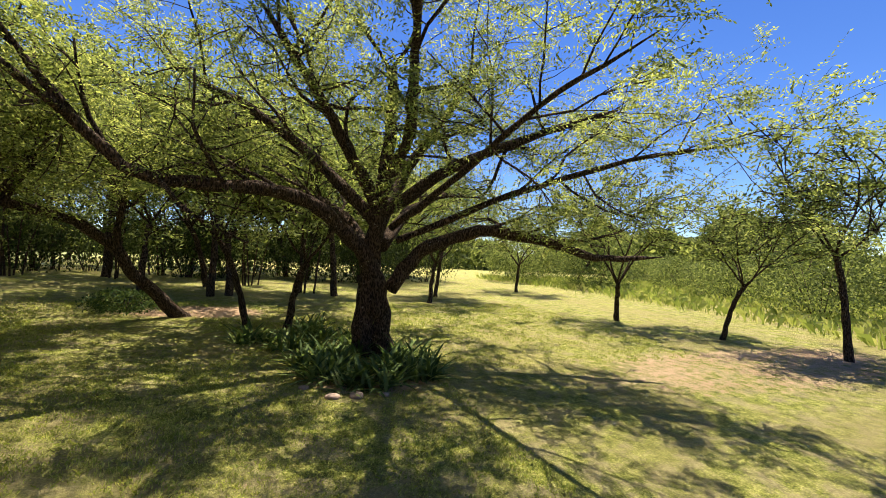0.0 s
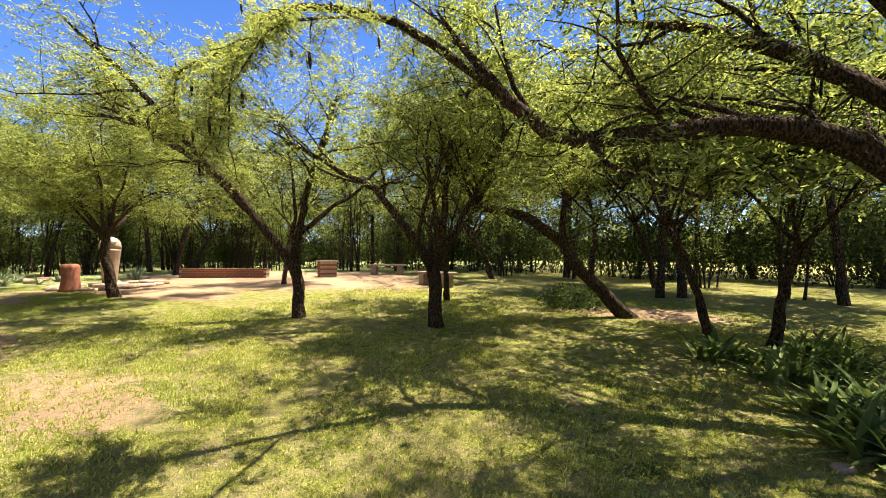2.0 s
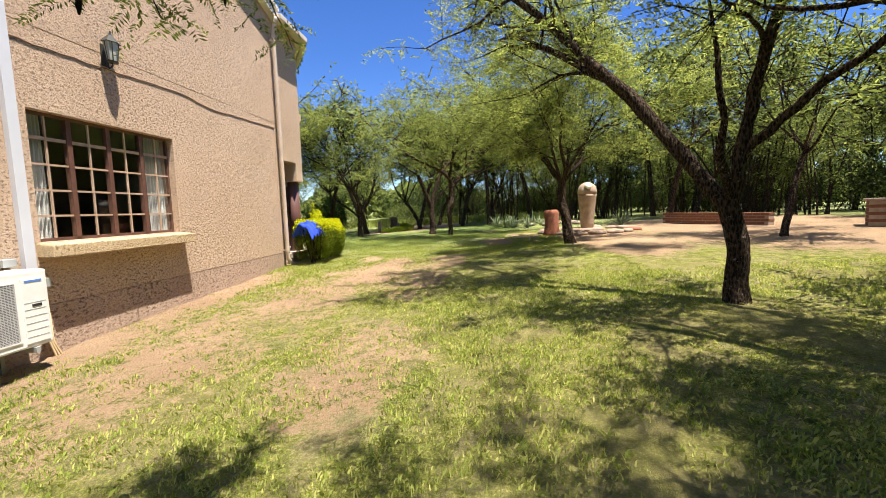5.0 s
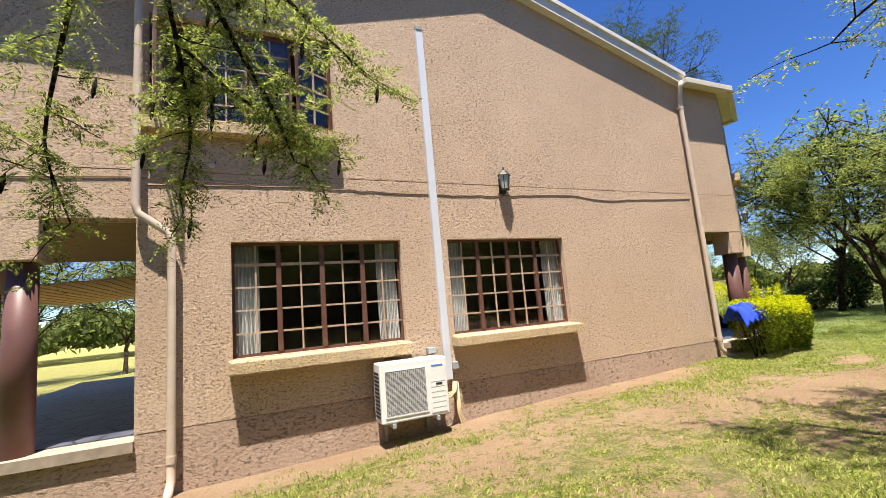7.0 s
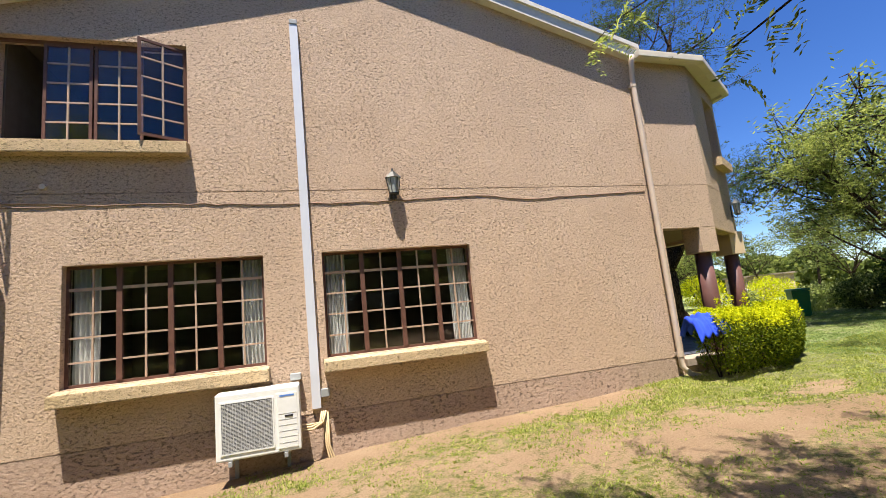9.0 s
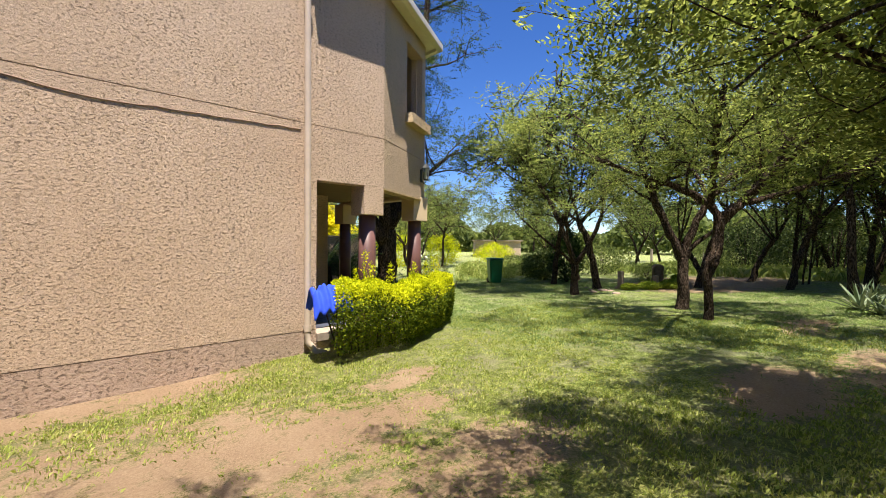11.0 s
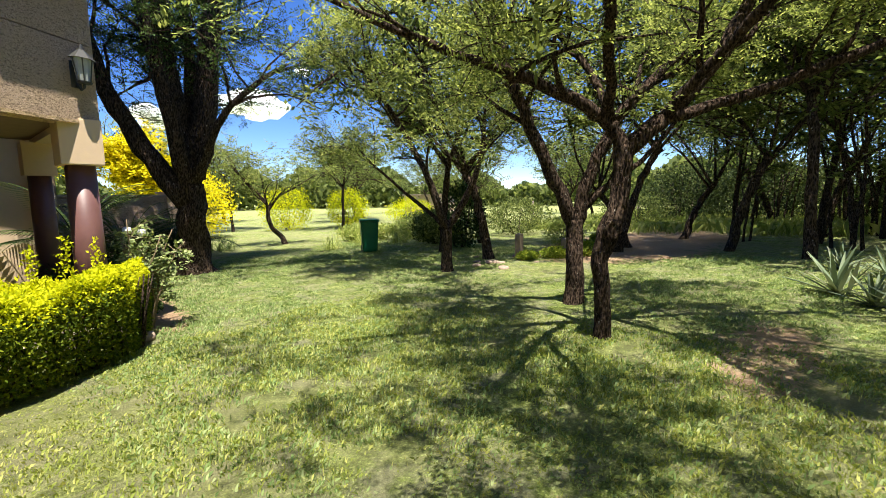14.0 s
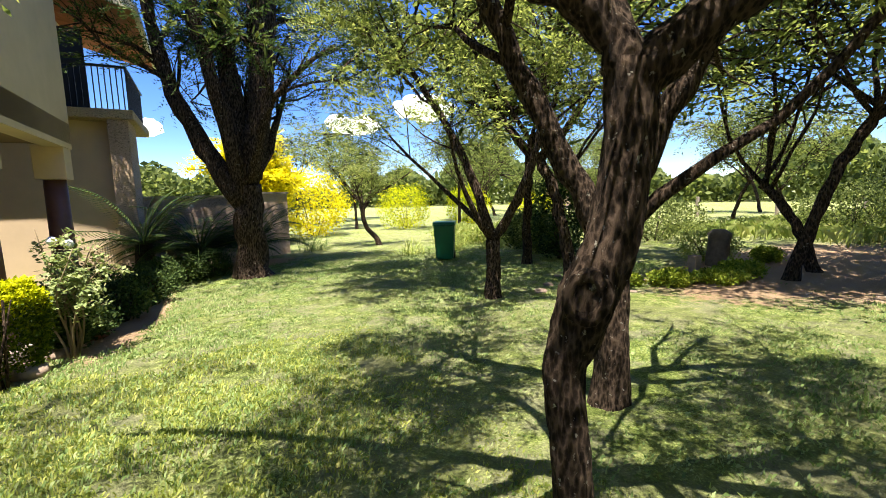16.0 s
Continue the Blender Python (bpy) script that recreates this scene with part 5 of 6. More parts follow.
aloes = [strap_plant("aloe", 0, 0, 30, 0.66, 0.06, 80 + k, ALOE, "grey-green spiky aloe rosette", "plant", "aloe bed", 0.85, 0.1) for k in range(2)]
for k, (x, y, s) in enumerate(((9.4, -5.3, 1.0), (8.3, -5.9, 0.9))):
    aloes[k].matrix_basis = pose(x, y, ground_z(x, y)) @ Matrix.Scale(s, 4)
for k, (x, y, s) in enumerate(((8.8, -5.6, 0.7), (9.1, -6.6, 0.8), (10.4, -5.9, 0.8), (7.7, -6.4, 0.8), (11.6, -5.4, 0.8), (9.2, -6.0, 0.8), (11.2, -6.0, 0.9), (9.6, -7.2, 0.8), (10.7, -7.0, 1.0), (7.6, -7.2, 0.7), (12.2, -6.8, 0.8), (8.6, -8.0, 0.8), (6.5, -9.6, 0.9), (7.9, -10.2, 1.0))):
    copy_thing(aloes[k % 2], pose(x, y, ground_z(x, y), 0, 0, 50 * k) @ Matrix.Scale(s, 4))

# garden shrubs
for k, (x, y, rx, rz, mat, lab) in enumerate((
        (14.0, 16.0, 1.4, 1.9, YELLOWLEAF, "rounded golden-leaved garden shrub"), (17.5, 15.5, 1.2, 1.8, YELLOWLEAF, "rounded golden-leaved garden shrub"), (9.2, 15.5, 1.7, 2.6, FLOWER, "shrub covered in yellow blossom"),
        (21.0, 14.0, 1.4, 1.3, YELLOWLEAF, "rounded golden-leaved garden shrub"), (12.5, 8.0, 1.0, 0.55, TALLGRASS, "pale green bushy border plant"), (13.8, 6.6, 1.2, 0.6, TALLGRASS, "pale green bushy border plant"),
        (15.5, 7.5, 1.3, 0.8, WOODS, "rounded green garden shrub"), (12.2, 3.0, 0.7, 1.7, DARKLEAF, "dark green garden shrub"),
        (12.6, 4.4, 0.8, 1.0, WOODS, "rounded green garden shrub"), (17.0, 4.0, 1.4, 1.2, WOODS, "rounded green garden shrub"), (22, 1.0, 1.6, 1.3, WOODS, "rounded green garden shrub"))):
    shrub("garden_shrub", 200 + k, x, y, rx, rx * 0.9, rz * 0.6, 5200 if mat is FLOWER else 4500, 0.13 if mat is FLOWER else 0.10, 0.07 if mat is FLOWER else 0.05, mat, lab, "garden shrubs")
for k, (x, y) in enumerate(((-30, -9), (-33, -14), (-36, -19), (-29, -19), (-34, -6), (-40, -11), (-27, -24), (-38, -24), (-42, -4), (-31, -27), (-37, 2), (-44, -18))):
    shrub("meadow_bush", 260 + k, x, y, 2.2 + 0.5 * math.sin(k), 2.0, 1.3 + 0.4 * math.cos(k * 2.1), 6500, 0.13, 0.06, WOODS, "bushy green thicket at the far side of the meadow", "meadow bushes")
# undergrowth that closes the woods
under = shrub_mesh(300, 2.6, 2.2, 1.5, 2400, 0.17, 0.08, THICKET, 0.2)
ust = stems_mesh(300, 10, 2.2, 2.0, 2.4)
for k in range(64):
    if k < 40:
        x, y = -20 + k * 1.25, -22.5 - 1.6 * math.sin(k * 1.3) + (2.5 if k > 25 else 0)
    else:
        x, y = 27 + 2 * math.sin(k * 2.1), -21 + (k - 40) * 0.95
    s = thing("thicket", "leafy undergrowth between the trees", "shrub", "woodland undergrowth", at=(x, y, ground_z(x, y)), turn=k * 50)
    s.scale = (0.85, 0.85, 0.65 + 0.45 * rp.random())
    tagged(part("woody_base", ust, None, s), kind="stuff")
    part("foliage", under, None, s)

# ================= grass =================
blades("lawn_grass", 95000, -14, 6.5, -7.2, 0.4, 0.018, 0.05, 0.0045, GRASS, "short trodden lawn grass", "grass", seed=1, tuft=4)
blades("lawn_grass", 52000, 2.5, 13, -6, 8, 0.02, 0.055, 0.0055, LUSH, "short trodden lawn grass", "grass", seed=2, tuft=4)
blades("lawn_grass", 22000, -20, -3, -13, -6, 0.02, 0.06, 0.007, GRASS, "short trodden lawn grass", "grass", seed=3, tuft=4)
blades("meadow_grass", 4200, -48, -26, -28, -2, 0.2, 0.55, 0.02, TALLGRASS, "tall meadow grass beyond the trees", "grass", 2.0, 5, 4)
blades("meadow_grass", 4000, 19, 40, -9, 5, 0.25, 0.6, 0.02, TALLGRASS, "tall meadow grass beyond the trees", "grass", 2.0, 5, 5)


def far_belt():
    """Distant belt of trees that closes the horizon."""
    r = np.random.default_rng(77)
    n = 110000
    a = r.uniform(0, 6.283, n)
    d = r.uniform(62, 85, n)
    top = 5.0 + 1.6 * np.sin(a * 9) + 1.3 * np.sin(a * 23 + 1) + 0.8 * np.sin(a * 61)
    p = np.stack([d * np.cos(a), d * np.sin(a), top * r.uniform(0, 1, n) ** 0.7], 1)
    u = r.normal(0, 1, (n, 3))
    u /= np.linalg.norm(u, axis=1)[:, None]
    w = np.cross(u, r.normal(0, 1, (n, 3)))
    w /= np.linalg.norm(w, axis=1)[:, None]
    u, w = u * 0.52, w * 0.32
    tagged(new("far_woods", quads_mesh("far_woods", np.stack([p - u, p + w, p + u, p - w], 1), WOODS)), "distant belt of green trees round the grounds", "woods", kind="stuff")


far_belt()

# ================= things on and by the house =================
ACX, ACZ = -6.78, 0.01


def air_conditioner():
    a = thing("air_conditioner", "white outdoor air-conditioning unit bracketed to the wall", "air conditioner", at=(ACX, -0.42, ACZ))
    W, D, H = 0.91, 0.32, 0.73
    bm = bmesh.new()
    box(bm, 0, W, 0, D, 0, H, 0.018)
    part("casing", bm, WHITE, a)
    bm = bmesh.new()
    for x0, x1, z0, z1 in ((0.05, 0.62, 0.07, 0.085), (0.05, 0.62, 0.625, 0.64), (0.05, 0.065, 0.085, 0.625), (0.605, 0.62, 0.085, 0.625)):
        box(bm, x0, x1, -0.008, 0.002, z0, z1)
    part("grille_frame", bm, WHITE, a)
    # Dark sheet behind the wires: the shade inside is put into its colour.
    bm = bmesh.new()
    box(bm, 0.066, 0.604, -0.002, 0.001, 0.086, 0.624)
    part("grille_backing", bm, plain("grille_shadow", (0.13, 0.13, 0.14), 0.6), a)
    bm = bmesh.new()
    for k in range(37):
        z = 0.093 + k * 0.0143
        box(bm, 0.066, 0.604, -0.0065, -0.0025, z - 0.0028, z + 0.0028)
    for k in range(20):
        x = 0.08 + k * 0.027
        box(bm, x - 0.002, x + 0.002, -0.009, -0.0067, 0.086, 0.624)
    part("fan_grille", bm, plain("grille_wire", (0.5, 0.5, 0.5), 0.5), a, "fine grey wire fan grille")
    bm = bmesh.new()
    box(bm, 0.66, 0.88, -0.006, 0.004, 0.04, 0.66, 0.004)
    panel = part("service_panel", bm, WHITE, a)
    bm = bmesh.new()
    for k in range(6):
        box(bm, 0.67, 0.87, -0.008, -0.0062, 0.10 + k * 0.065, 0.104 + k * 0.065)
    part("panel_rib", bm, GREY_PLASTIC, panel)
    bm = bmesh.new()
    box(bm, 0.69, 0.85, -0.0085, -0.0062, 0.62, 0.64)
    part("maker_mark", bm, BLUE_MARK, panel, "blue maker's mark strip")
    bm = bmesh.new()
    box(bm, 0.74, 0.83, -0.010, -0.0062, 0.385, 0.410, 0.002)
    part("badge", bm, DARK, panel)
    bm = bmesh.new()
    for k in range(12):
        for j in range(3):
            box(bm, -0.006, -0.001, 0.05 + j * 0.075, 0.11 + j * 0.075, 0.06 + k * 0.048, 0.092 + k * 0.048)
    part("side_vent", bm, DARK, a, "dark louvre slots on the side")
    for x in (0.15, 0.74):
        bm = bmesh.new()
        box(bm, x - 0.02, x + 0.02, -0.02, D + 0.10, -0.055, -0.004)
        box(bm, x - 0.02, x + 0.02, D + 0.06, D + 0.098, -0.30, -0.055)
        part("bracket", bm, GREY_PLASTIC, a)
    bm = bmesh.new()
    box(bm, 0.80, 0.93, D + 0.0, D + 0.10, H + 0.02, H + 0.10, 0.006)
    part("isolator_box", bm, GREY_PLASTIC, a, "small grey isolator box")
    tubes = []
    for k in range(3):
        x = 0.93 + 0.02 * k
        tubes.append((np.array([(0.91, D - 0.1, 0.22 - 0.03 * k), (1.0 + 0.02 * k, D - 0.06, 0.2 - 0.03 * k), (1.13 + 0.02 * k, D + 0.02, 0.19), (1.16 + 0.025 * k, D + 0.05, 0.32)]), np.full(4, 0.013), 8))
        tubes.append((np.array([(1.18 + 0.025 * k, D + 0.06, 0.30), (1.19 + 0.02 * k, D + 0.04, -0.1), (1.22 + 0.03 * k, D + 0.02, -0.25), (1.25 + 0.05 * k, D, -0.40)]), np.full(4, 0.011), 8))
    part("refrigerant_pipe", tube_mesh("refrigerant_pipe", tubes, COPPER), None, a, "bundle of buff lagged pipes")


air_conditioner()


def trunking():
    t = thing("cable_trunking", "tall white plastic cable trunking fixed up the wall", "trunking", at=(-5.68, 0, 0))
    bm = bmesh.new()
    prism(bm, [(-0.055, 0.37), (0.055, 0.37), (0.02, 5.72), (-0.09, 5.72)], -0.06, -0.002)
    part("cover", bm, TRUNKING, t)
    bm = bmesh.new()
    box(bm, -0.09, 0.02, -0.07, -0.002, 5.725, 5.80, 0.01)
    part("end_cap", bm, GREY_PLASTIC, t)
    bm = bmesh.new()
    box(bm, 0.06, 0.17, -0.07, -0.002, 0.50, 0.60, 0.006)
    part("junction_box", bm, GREY_PLASTIC, t, "grey junction box")


trunking()


def downpipe(name, pts, label, radius=0.045):
    d = thing(name, label, "downpipe")
    part("pipe", tube_mesh("pipe", [(np.array(pts), np.full(len(pts), radius), 14)], PIPE), None, d)
    for k in (3, len(pts) - 4):
        bm = bmesh.new()
        p = Vector(pts[k])
        cyl(bm, p + Vector((0, 0, -0.04)), p + Vector((0, 0, 0.04)), radius * 1.14, seg=14)
        box(bm, p.x - 0.02, p.x + 0.02, p.y, -0.002, p.z - 0.02, p.z + 0.02)
        part("bracket", bm, PIPE, d)


downpipe("downpipe", [(0.02, -0.22, 5.60), (0.0, -0.2, 5.5), (0.05, -0.11, 5.28), (0.05, -0.10, 5.1), (0.06, -0.10, 3.0), (0.07, -0.10, 0.35), (0.07, -0.10, 0.16), (0.16, -0.16, 0.03), (0.30, -0.22, -0.02)], "beige painted downpipe with a kicked-out shoe at its foot")
downpipe("downpipe", [(-9.33, -0.22, 5.60), (-9.35, -0.2, 5.5), (-9.38, -0.11, 5.3), (-9.38, -0.10, 5.1), (-9.39, -0.10, 2.82), (-9.37, -0.10, 2.72), (-9.08, -0.10, 2.50), (-9.04, -0.10, 2.40), (-9.04, -0.10, 0.0), (-9.04, -0.10, -0.22), (-9.06, -0.16, -0.33), (-9.06, -0.24, -0.38)], "beige painted downpipe with an offset bend below the upper window")


def lantern(x, y, z, turn, label):
    l = thing("wall_lantern", label, "lantern", "wall lanterns", at=(x, y, z), turn=turn)
    l.scale = (1.18, 0.80, 1.12)
    bm = bmesh.new()
    box(bm, -0.045, 0.045, -0.02, -0.002, -0.14, 0.10, 0.008)
    part("back_plate", bm, BRONZE, l)
    part("arm", tube_mesh("arm", [(np.array([(0, -0.02, -0.10), (0, -0.08, -0.16), (0, -0.13, -0.14), (0, -0.14, -0.08)]), np.full(4, 0.011), 8)], BRONZE), None, l)
    bm = bmesh.new()
    cyl(bm, (0, -0.14, -0.09), (0, -0.14, 0.11), 0.055, 0.085, 6)
    part("glass", bm, plain("lantern_glass_" + str(int(turn)), (0.45, 0.47, 0.44), 0.15, spec=0.6, bump=0), l, "clouded lantern glass")
    bm = bmesh.new()
    for k in range(6):
        a = math.pi / 3 * k
        cyl(bm, (math.cos(a) * 0.057, -0.14 + math.sin(a) * 0.057, -0.09), (math.cos(a) * 0.088, -0.14 + math.sin(a) * 0.088, 0.11), 0.006, seg=5)
    cyl(bm, (0, -0.14, -0.105), (0, -0.14, -0.088), 0.06, 0.066, 12)
    part("cage", bm, BRONZE, l)
    bm = bmesh.new()
    cyl(bm, (0, -0.14, 0.11), (0, -0.14, 0.19), 0.11, 0.03, 6)
    cyl(bm, (0, -0.14, 0.19), (0, -0.14, 0.24), 0.02, 0.008, 8)
    part("cap", bm, BRONZE, l)


lantern(-4.46, 0, 3.27, 0, "black metal carriage lantern on the roughcast wall")
mm = angled(1) @ Vector((1.82, 0.0, 2.95))
lantern(mm.x, mm.y, 2.95, 30, "black metal carriage lantern on the bay wall")


def wall_cable():
    r = np.random.default_rng(4)
    c = thing("wall_cable", "old dark cable sagging along the wall joint", "cable")
    xs = np.linspace(-9.3, 0.0, 60)
    z = 3.09 + 0.02 * np.sin(xs * 1.4) + 0.012 * r.normal(0, 1, 60) * 0.5 + 0.06 * np.clip((xs + 3.3) / 3, 0, 1) - 0.045 * np.exp(-((xs + 2.2) / 0.6) ** 2) + 0.03 * np.exp(-((xs + 3.2) / 0.4) ** 2)
    part("cable_run", tube_mesh("cable_run", [(np.stack([xs, np.full(60, -0.004), z], 1), np.full(60, 0.0075), 6)], CABLE), None, c)
    part("thin_cable", tube_mesh("thin_cable", [(np.array([(-10.6, -0.008, 3.12), (-9.5, -0.008, 3.17), (-8.2, -0.008, 3.12)]), np.full(3, 0.006), 5)], CABLE), None, c)
    bm = bmesh.new()
    cyl(bm, (-8.62, -0.05, 3.34), (-8.62, -0.002, 3.34), 0.035, 0.035, 12)
    part("outlet_stub", bm, PIPE, c, "small capped pipe stub")


wall_cable()

# French door and back wall of the porch beside the golden hedge
door = thing("door_1", "brown small-paned glazed door under the porch", "door", at=(0.32, 2.598, 0.257), kind="structure")
door.scale = (0.72, 1, 1.0)
bm = bmesh.new()
for x0, x1, z0, z1 in ((0, 0.07, 0, 2.1), (1.33, 1.4, 0, 2.1), (0.07, 1.33, 2.03, 2.1), (0.67, 0.73, 0.1, 2.03), (0.07, 1.33, 0, 0.1)):
    box(bm, x0, x1, -0.03, -0.002, z0, z1)
part("frame", bm, STEEL, door)
bm = bmesh.new()
for k in range(1, 6):
    box(bm, 0.07, 1.33, -0.026, -0.006, 0.1 + k * 0.32, 0.13 + k * 0.32)
for x in (0.37, 1.03):
    box(bm, x - 0.012, x + 0.012, -0.027, -0.005, 0.1, 2.03)
part("glazing_grid", bm, STEEL, door)
bm = bmesh.new()
box(bm, 0.07, 1.33, -0.012, -0.008, 0.1, 2.03)
part("pane", bm, plain("dusty_glass", (0.30, 0.27, 0.23), 0.1, spec=0.7, bump=0), door)

bm = bmesh.new()
box(bm, 0.26, 1.85, 2.6, 2.85, 0.2, 2.545)
part("porch_back_wall", bm, STUCCO, house, "roughcast wall at the back of the porch")

# rear wing with its balcony
wing = thing("rear_wing", "rear wing of the house with a balcony and red roof", "house")
bm = bmesh.new()
prism(bm, [(0.3, -0.8), (3.25, -0.8), (3.25, 3.40), (0.3, 3.40)], 7.4, 11)
prism(bm, [(0.3, 3.41), (2.2, 3.41), (2.2, 6.0), (0.3, 6.0)], 7.6, 11)
part("wing_wall", bm, SMOOTH, wing, "shaded cream rendered wall")
bm = bmesh.new()
box(bm, 3.252, 3.62, 6.98, 8.2, -0.8, 3.40, 0.01)
part("pier", bm, STUCCO, wing, "roughcast corner pier")
bm = bmesh.new()
box(bm, 0.3, 3.74, 6.9, 10, 3.404, 3.60, 0.02)
part("balcony_slab", bm, SILL, wing, "yellow rendered balcony slab")
me = bpy.data.meshes.new("baluster")
bm = bmesh.new()
cyl(bm, (0, 0, 0), (0, 0, 0.85), 0.012, seg=6)
bm.to_mesh(me)
bm.free()
me.materials.append(DARK)
for k in range(40):
    x, y = (1.9 + k * 0.1, 7.0) if k < 18 else (3.66, 7.05 + (k - 18) * 0.12)
    part("baluster", me, None, wing).location = (x, y, 3.6)
bm = bmesh.new()
box(bm, 1.8, 3.69, 6.97, 7.03, 4.452, 4.50)
box(bm, 3.63, 3.69, 7.032, 9.75, 4.452, 4.50)
part("rail", bm, DARK, wing)
# Solid panel for the opening; the darkness behind is put into its colour.
bm = bmesh.new()
box(bm, 2.2, 2.9, 7.62, 7.66, 3.61, 5.35)
part("balcony_door", bm, DARK, wing, "near-black panel standing for the dark opening onto the balcony")
bm = bmesh.new()
prism(bm, [(0.0, 6.7), (3.95, 5.55), (3.95, 5.42), (0.0, 6.55)], 6.3, 11)
part("roof", bm, ROOF_RED, wing, "red tiled roof")
bm = bmesh.new()
box(bm, 3.952, 4.05, 6.25, 11, 5.40, 5.54, 0.012)
prism(bm, [(0.0, 6.72), (4.0, 5.57), (4.0, 5.40), (0.0, 6.55)], 6.24, 6.295)
part("gutter", bm, GUTTER, wing, "cream painted eave gutter")


def stone_mesh(seed, sx, sy, sz, mat, sub=2):
    r = random.Random(seed)
    bm = bmesh.new()
    bmesh.ops.create_icosphere(bm, subdivisions=sub, radius=0.5)
    off = Vector((r.uniform(0, 50), r.uniform(0, 50), r.uniform(0, 50)))
    for v in bm.verts:
        q = v.co * 2
        v.co = Vector((max(-0.42, min(0.42, v.co.x)), max(-0.42, min(0.42, v.co.y)), max(-0.38, min(0.38, v.co.z))))
        v.co *= 1 + 0.22 * noise.noise(q * 0.9 + off)
        v.co = Vector((v.co.x * sx, v.co.y * sy, v.co.z * sz))
    me = bpy.data.meshes.new("stone")
    bm.to_mesh(me)
    bm.free()
    me.polygons.foreach_set("use_smooth", [True] * len(me.polygons))
    me.materials.append(mat)
    return me


stones = [stone_mesh(k, 1, 0.8, 0.6, STONE) for k in range(5)] + [stone_mesh(9, 1, 0.8, 0.6, RED_STONE)]


def stone(k, x, y, s, label, group, flat=1.0):
    ob = new("stone", stones[k % 6])
    ob.matrix_basis = pose(x, y, ground_z(x, y) + s * 0.1 * flat, 0, 0, k * 71) @ Matrix.Diagonal((s, s, s * flat, 1))
    tagged(ob, label, "stone", group)


rs = random.Random(12)
for k in range(22):
    t = k / 21
    x, y = 3.30 + 0.75 * t + rs.uniform(-0.1, 0.1), 0.75 + 6.0 * t + rs.uniform(-0.1, 0.1)
    stone(k, x, y, rs.uniform(0.22, 0.45), "rough field stone edging the flower bed", "flower bed edging", 0.8)
for k in range(10):
    stone(k, 9.2 + rs.uniform(0, 3.2), 0.6 - k * 0.12 + rs.uniform(-0.3, 0.9), rs.uniform(0.15, 0.35), "rough stone edging the shaded border", "shaded border edging", 0.7)
for k in range(16):
    a = k / 16 * 6.283
    stone(k, 4.1 + math.cos(a) * 1.15, -7.9 + math.sin(a) * 1.3, rs.uniform(0.4, 0.62), "flat pale stone round the monument's foot", "stones round the monument", 0.6)
for k in range(4):
    stone(k, -13.1 + 0.35 * k + rs.uniform(-0.1, 0.1), -5.15 + rs.uniform(-0.15, 0.15) - 0.05 * k * k, rs.uniform(0.12, 0.24), "small reddish stone at the edge of the planting", "stones under the big acacia", 0.8)
for k in range(8):
    stone(k, 7.4 + rs.uniform(0, 3.5), -6.6 - rs.uniform(0, 2.0), rs.uniform(0.3, 0.7), "pale boulder among the aloes", "aloe bed boulders", 0.7)


def lathe(profile, seg=28, wob=0.0, seed=0):
    V, F = [], []
    for i, (rad, z) in enumerate(profile):
        for j in range(seg):
            a = 6.283185 * j / seg
            q = rad * (1 + wob * noise.noise((math.cos(a) * 1.5 + seed, math.sin(a) * 1.5, z * 2)))
            V.append((q * math.cos(a), q * math.sin(a), z))
    for i in range(len(profile) - 1):
        for j in range(seg):
            k = (j + 1) % seg
            F.append((i * seg + j, i * seg + k, (i + 1) * seg + k, (i + 1) * seg + j))
    F.append(tuple(range(seg))[::-1])
    F.append(tuple((len(profile) - 1) * seg + j for j in range(seg)))
    return V, F


def monument():
    m = thing("stone_monument", "tall pale granite monolith, narrow at its foot, with a domed head", "monument", at=(4.2, -7.9, ground_z(4.2, -7.9) - 0.05))
    V, F = lathe([(0.5, 0), (0.5, 0.12), (0.46, 0.16)], 18, 0.12, 3)
    part("footing", mesh_from("footing", V, F, STONE), None, m, "rough stone footing")
    V, F = lathe([(0.19, 0.16), (0.20, 0.3), (0.24, 0.75), (0.275, 1.13), (0.285, 1.18)], 32, 0.05, 5)
    part("shaft", mesh_from("shaft", V, F, GRANITE, True), None, m)
    V, F = lathe([(0.265, 1.185), (0.285, 1.20), (0.28, 1.30), (0.25, 1.42), (0.18, 1.50), (0.09, 1.55), (0.02, 1.56)], 32, 0.08, 8)
    head = part("domed_head", mesh_from("domed_head", V, F, GRANITE, True), None, m)
    V, F = lathe([(0.07, 0), (0.10, 0.03), (0.10, 0.06), (0.05, 0.09)], 16, 0.1, 2)
    k = part("carved_boss", mesh_from("carved_boss", V, F, WHITE, True), None, head, "small pale carved boss")
    k.matrix_basis = pose(-0.19, 0.02, 1.42, 0, -60, 0)


monument()
st = thing("stone_stump", "squat reddish stone stump with a flared foot", "stone", at=(3.45, -6.7, ground_z(3.45, -6.7) - 0.04))
V, F = lathe([(0.28, 0), (0.24, 0.12), (0.20, 0.35), (0.205, 0.68), (0.19, 0.76), (0.13, 0.79)], 20, 0.16, 12)
part("stump_body", mesh_from("stump_body", V, F, RED_STONE, True), None, st)


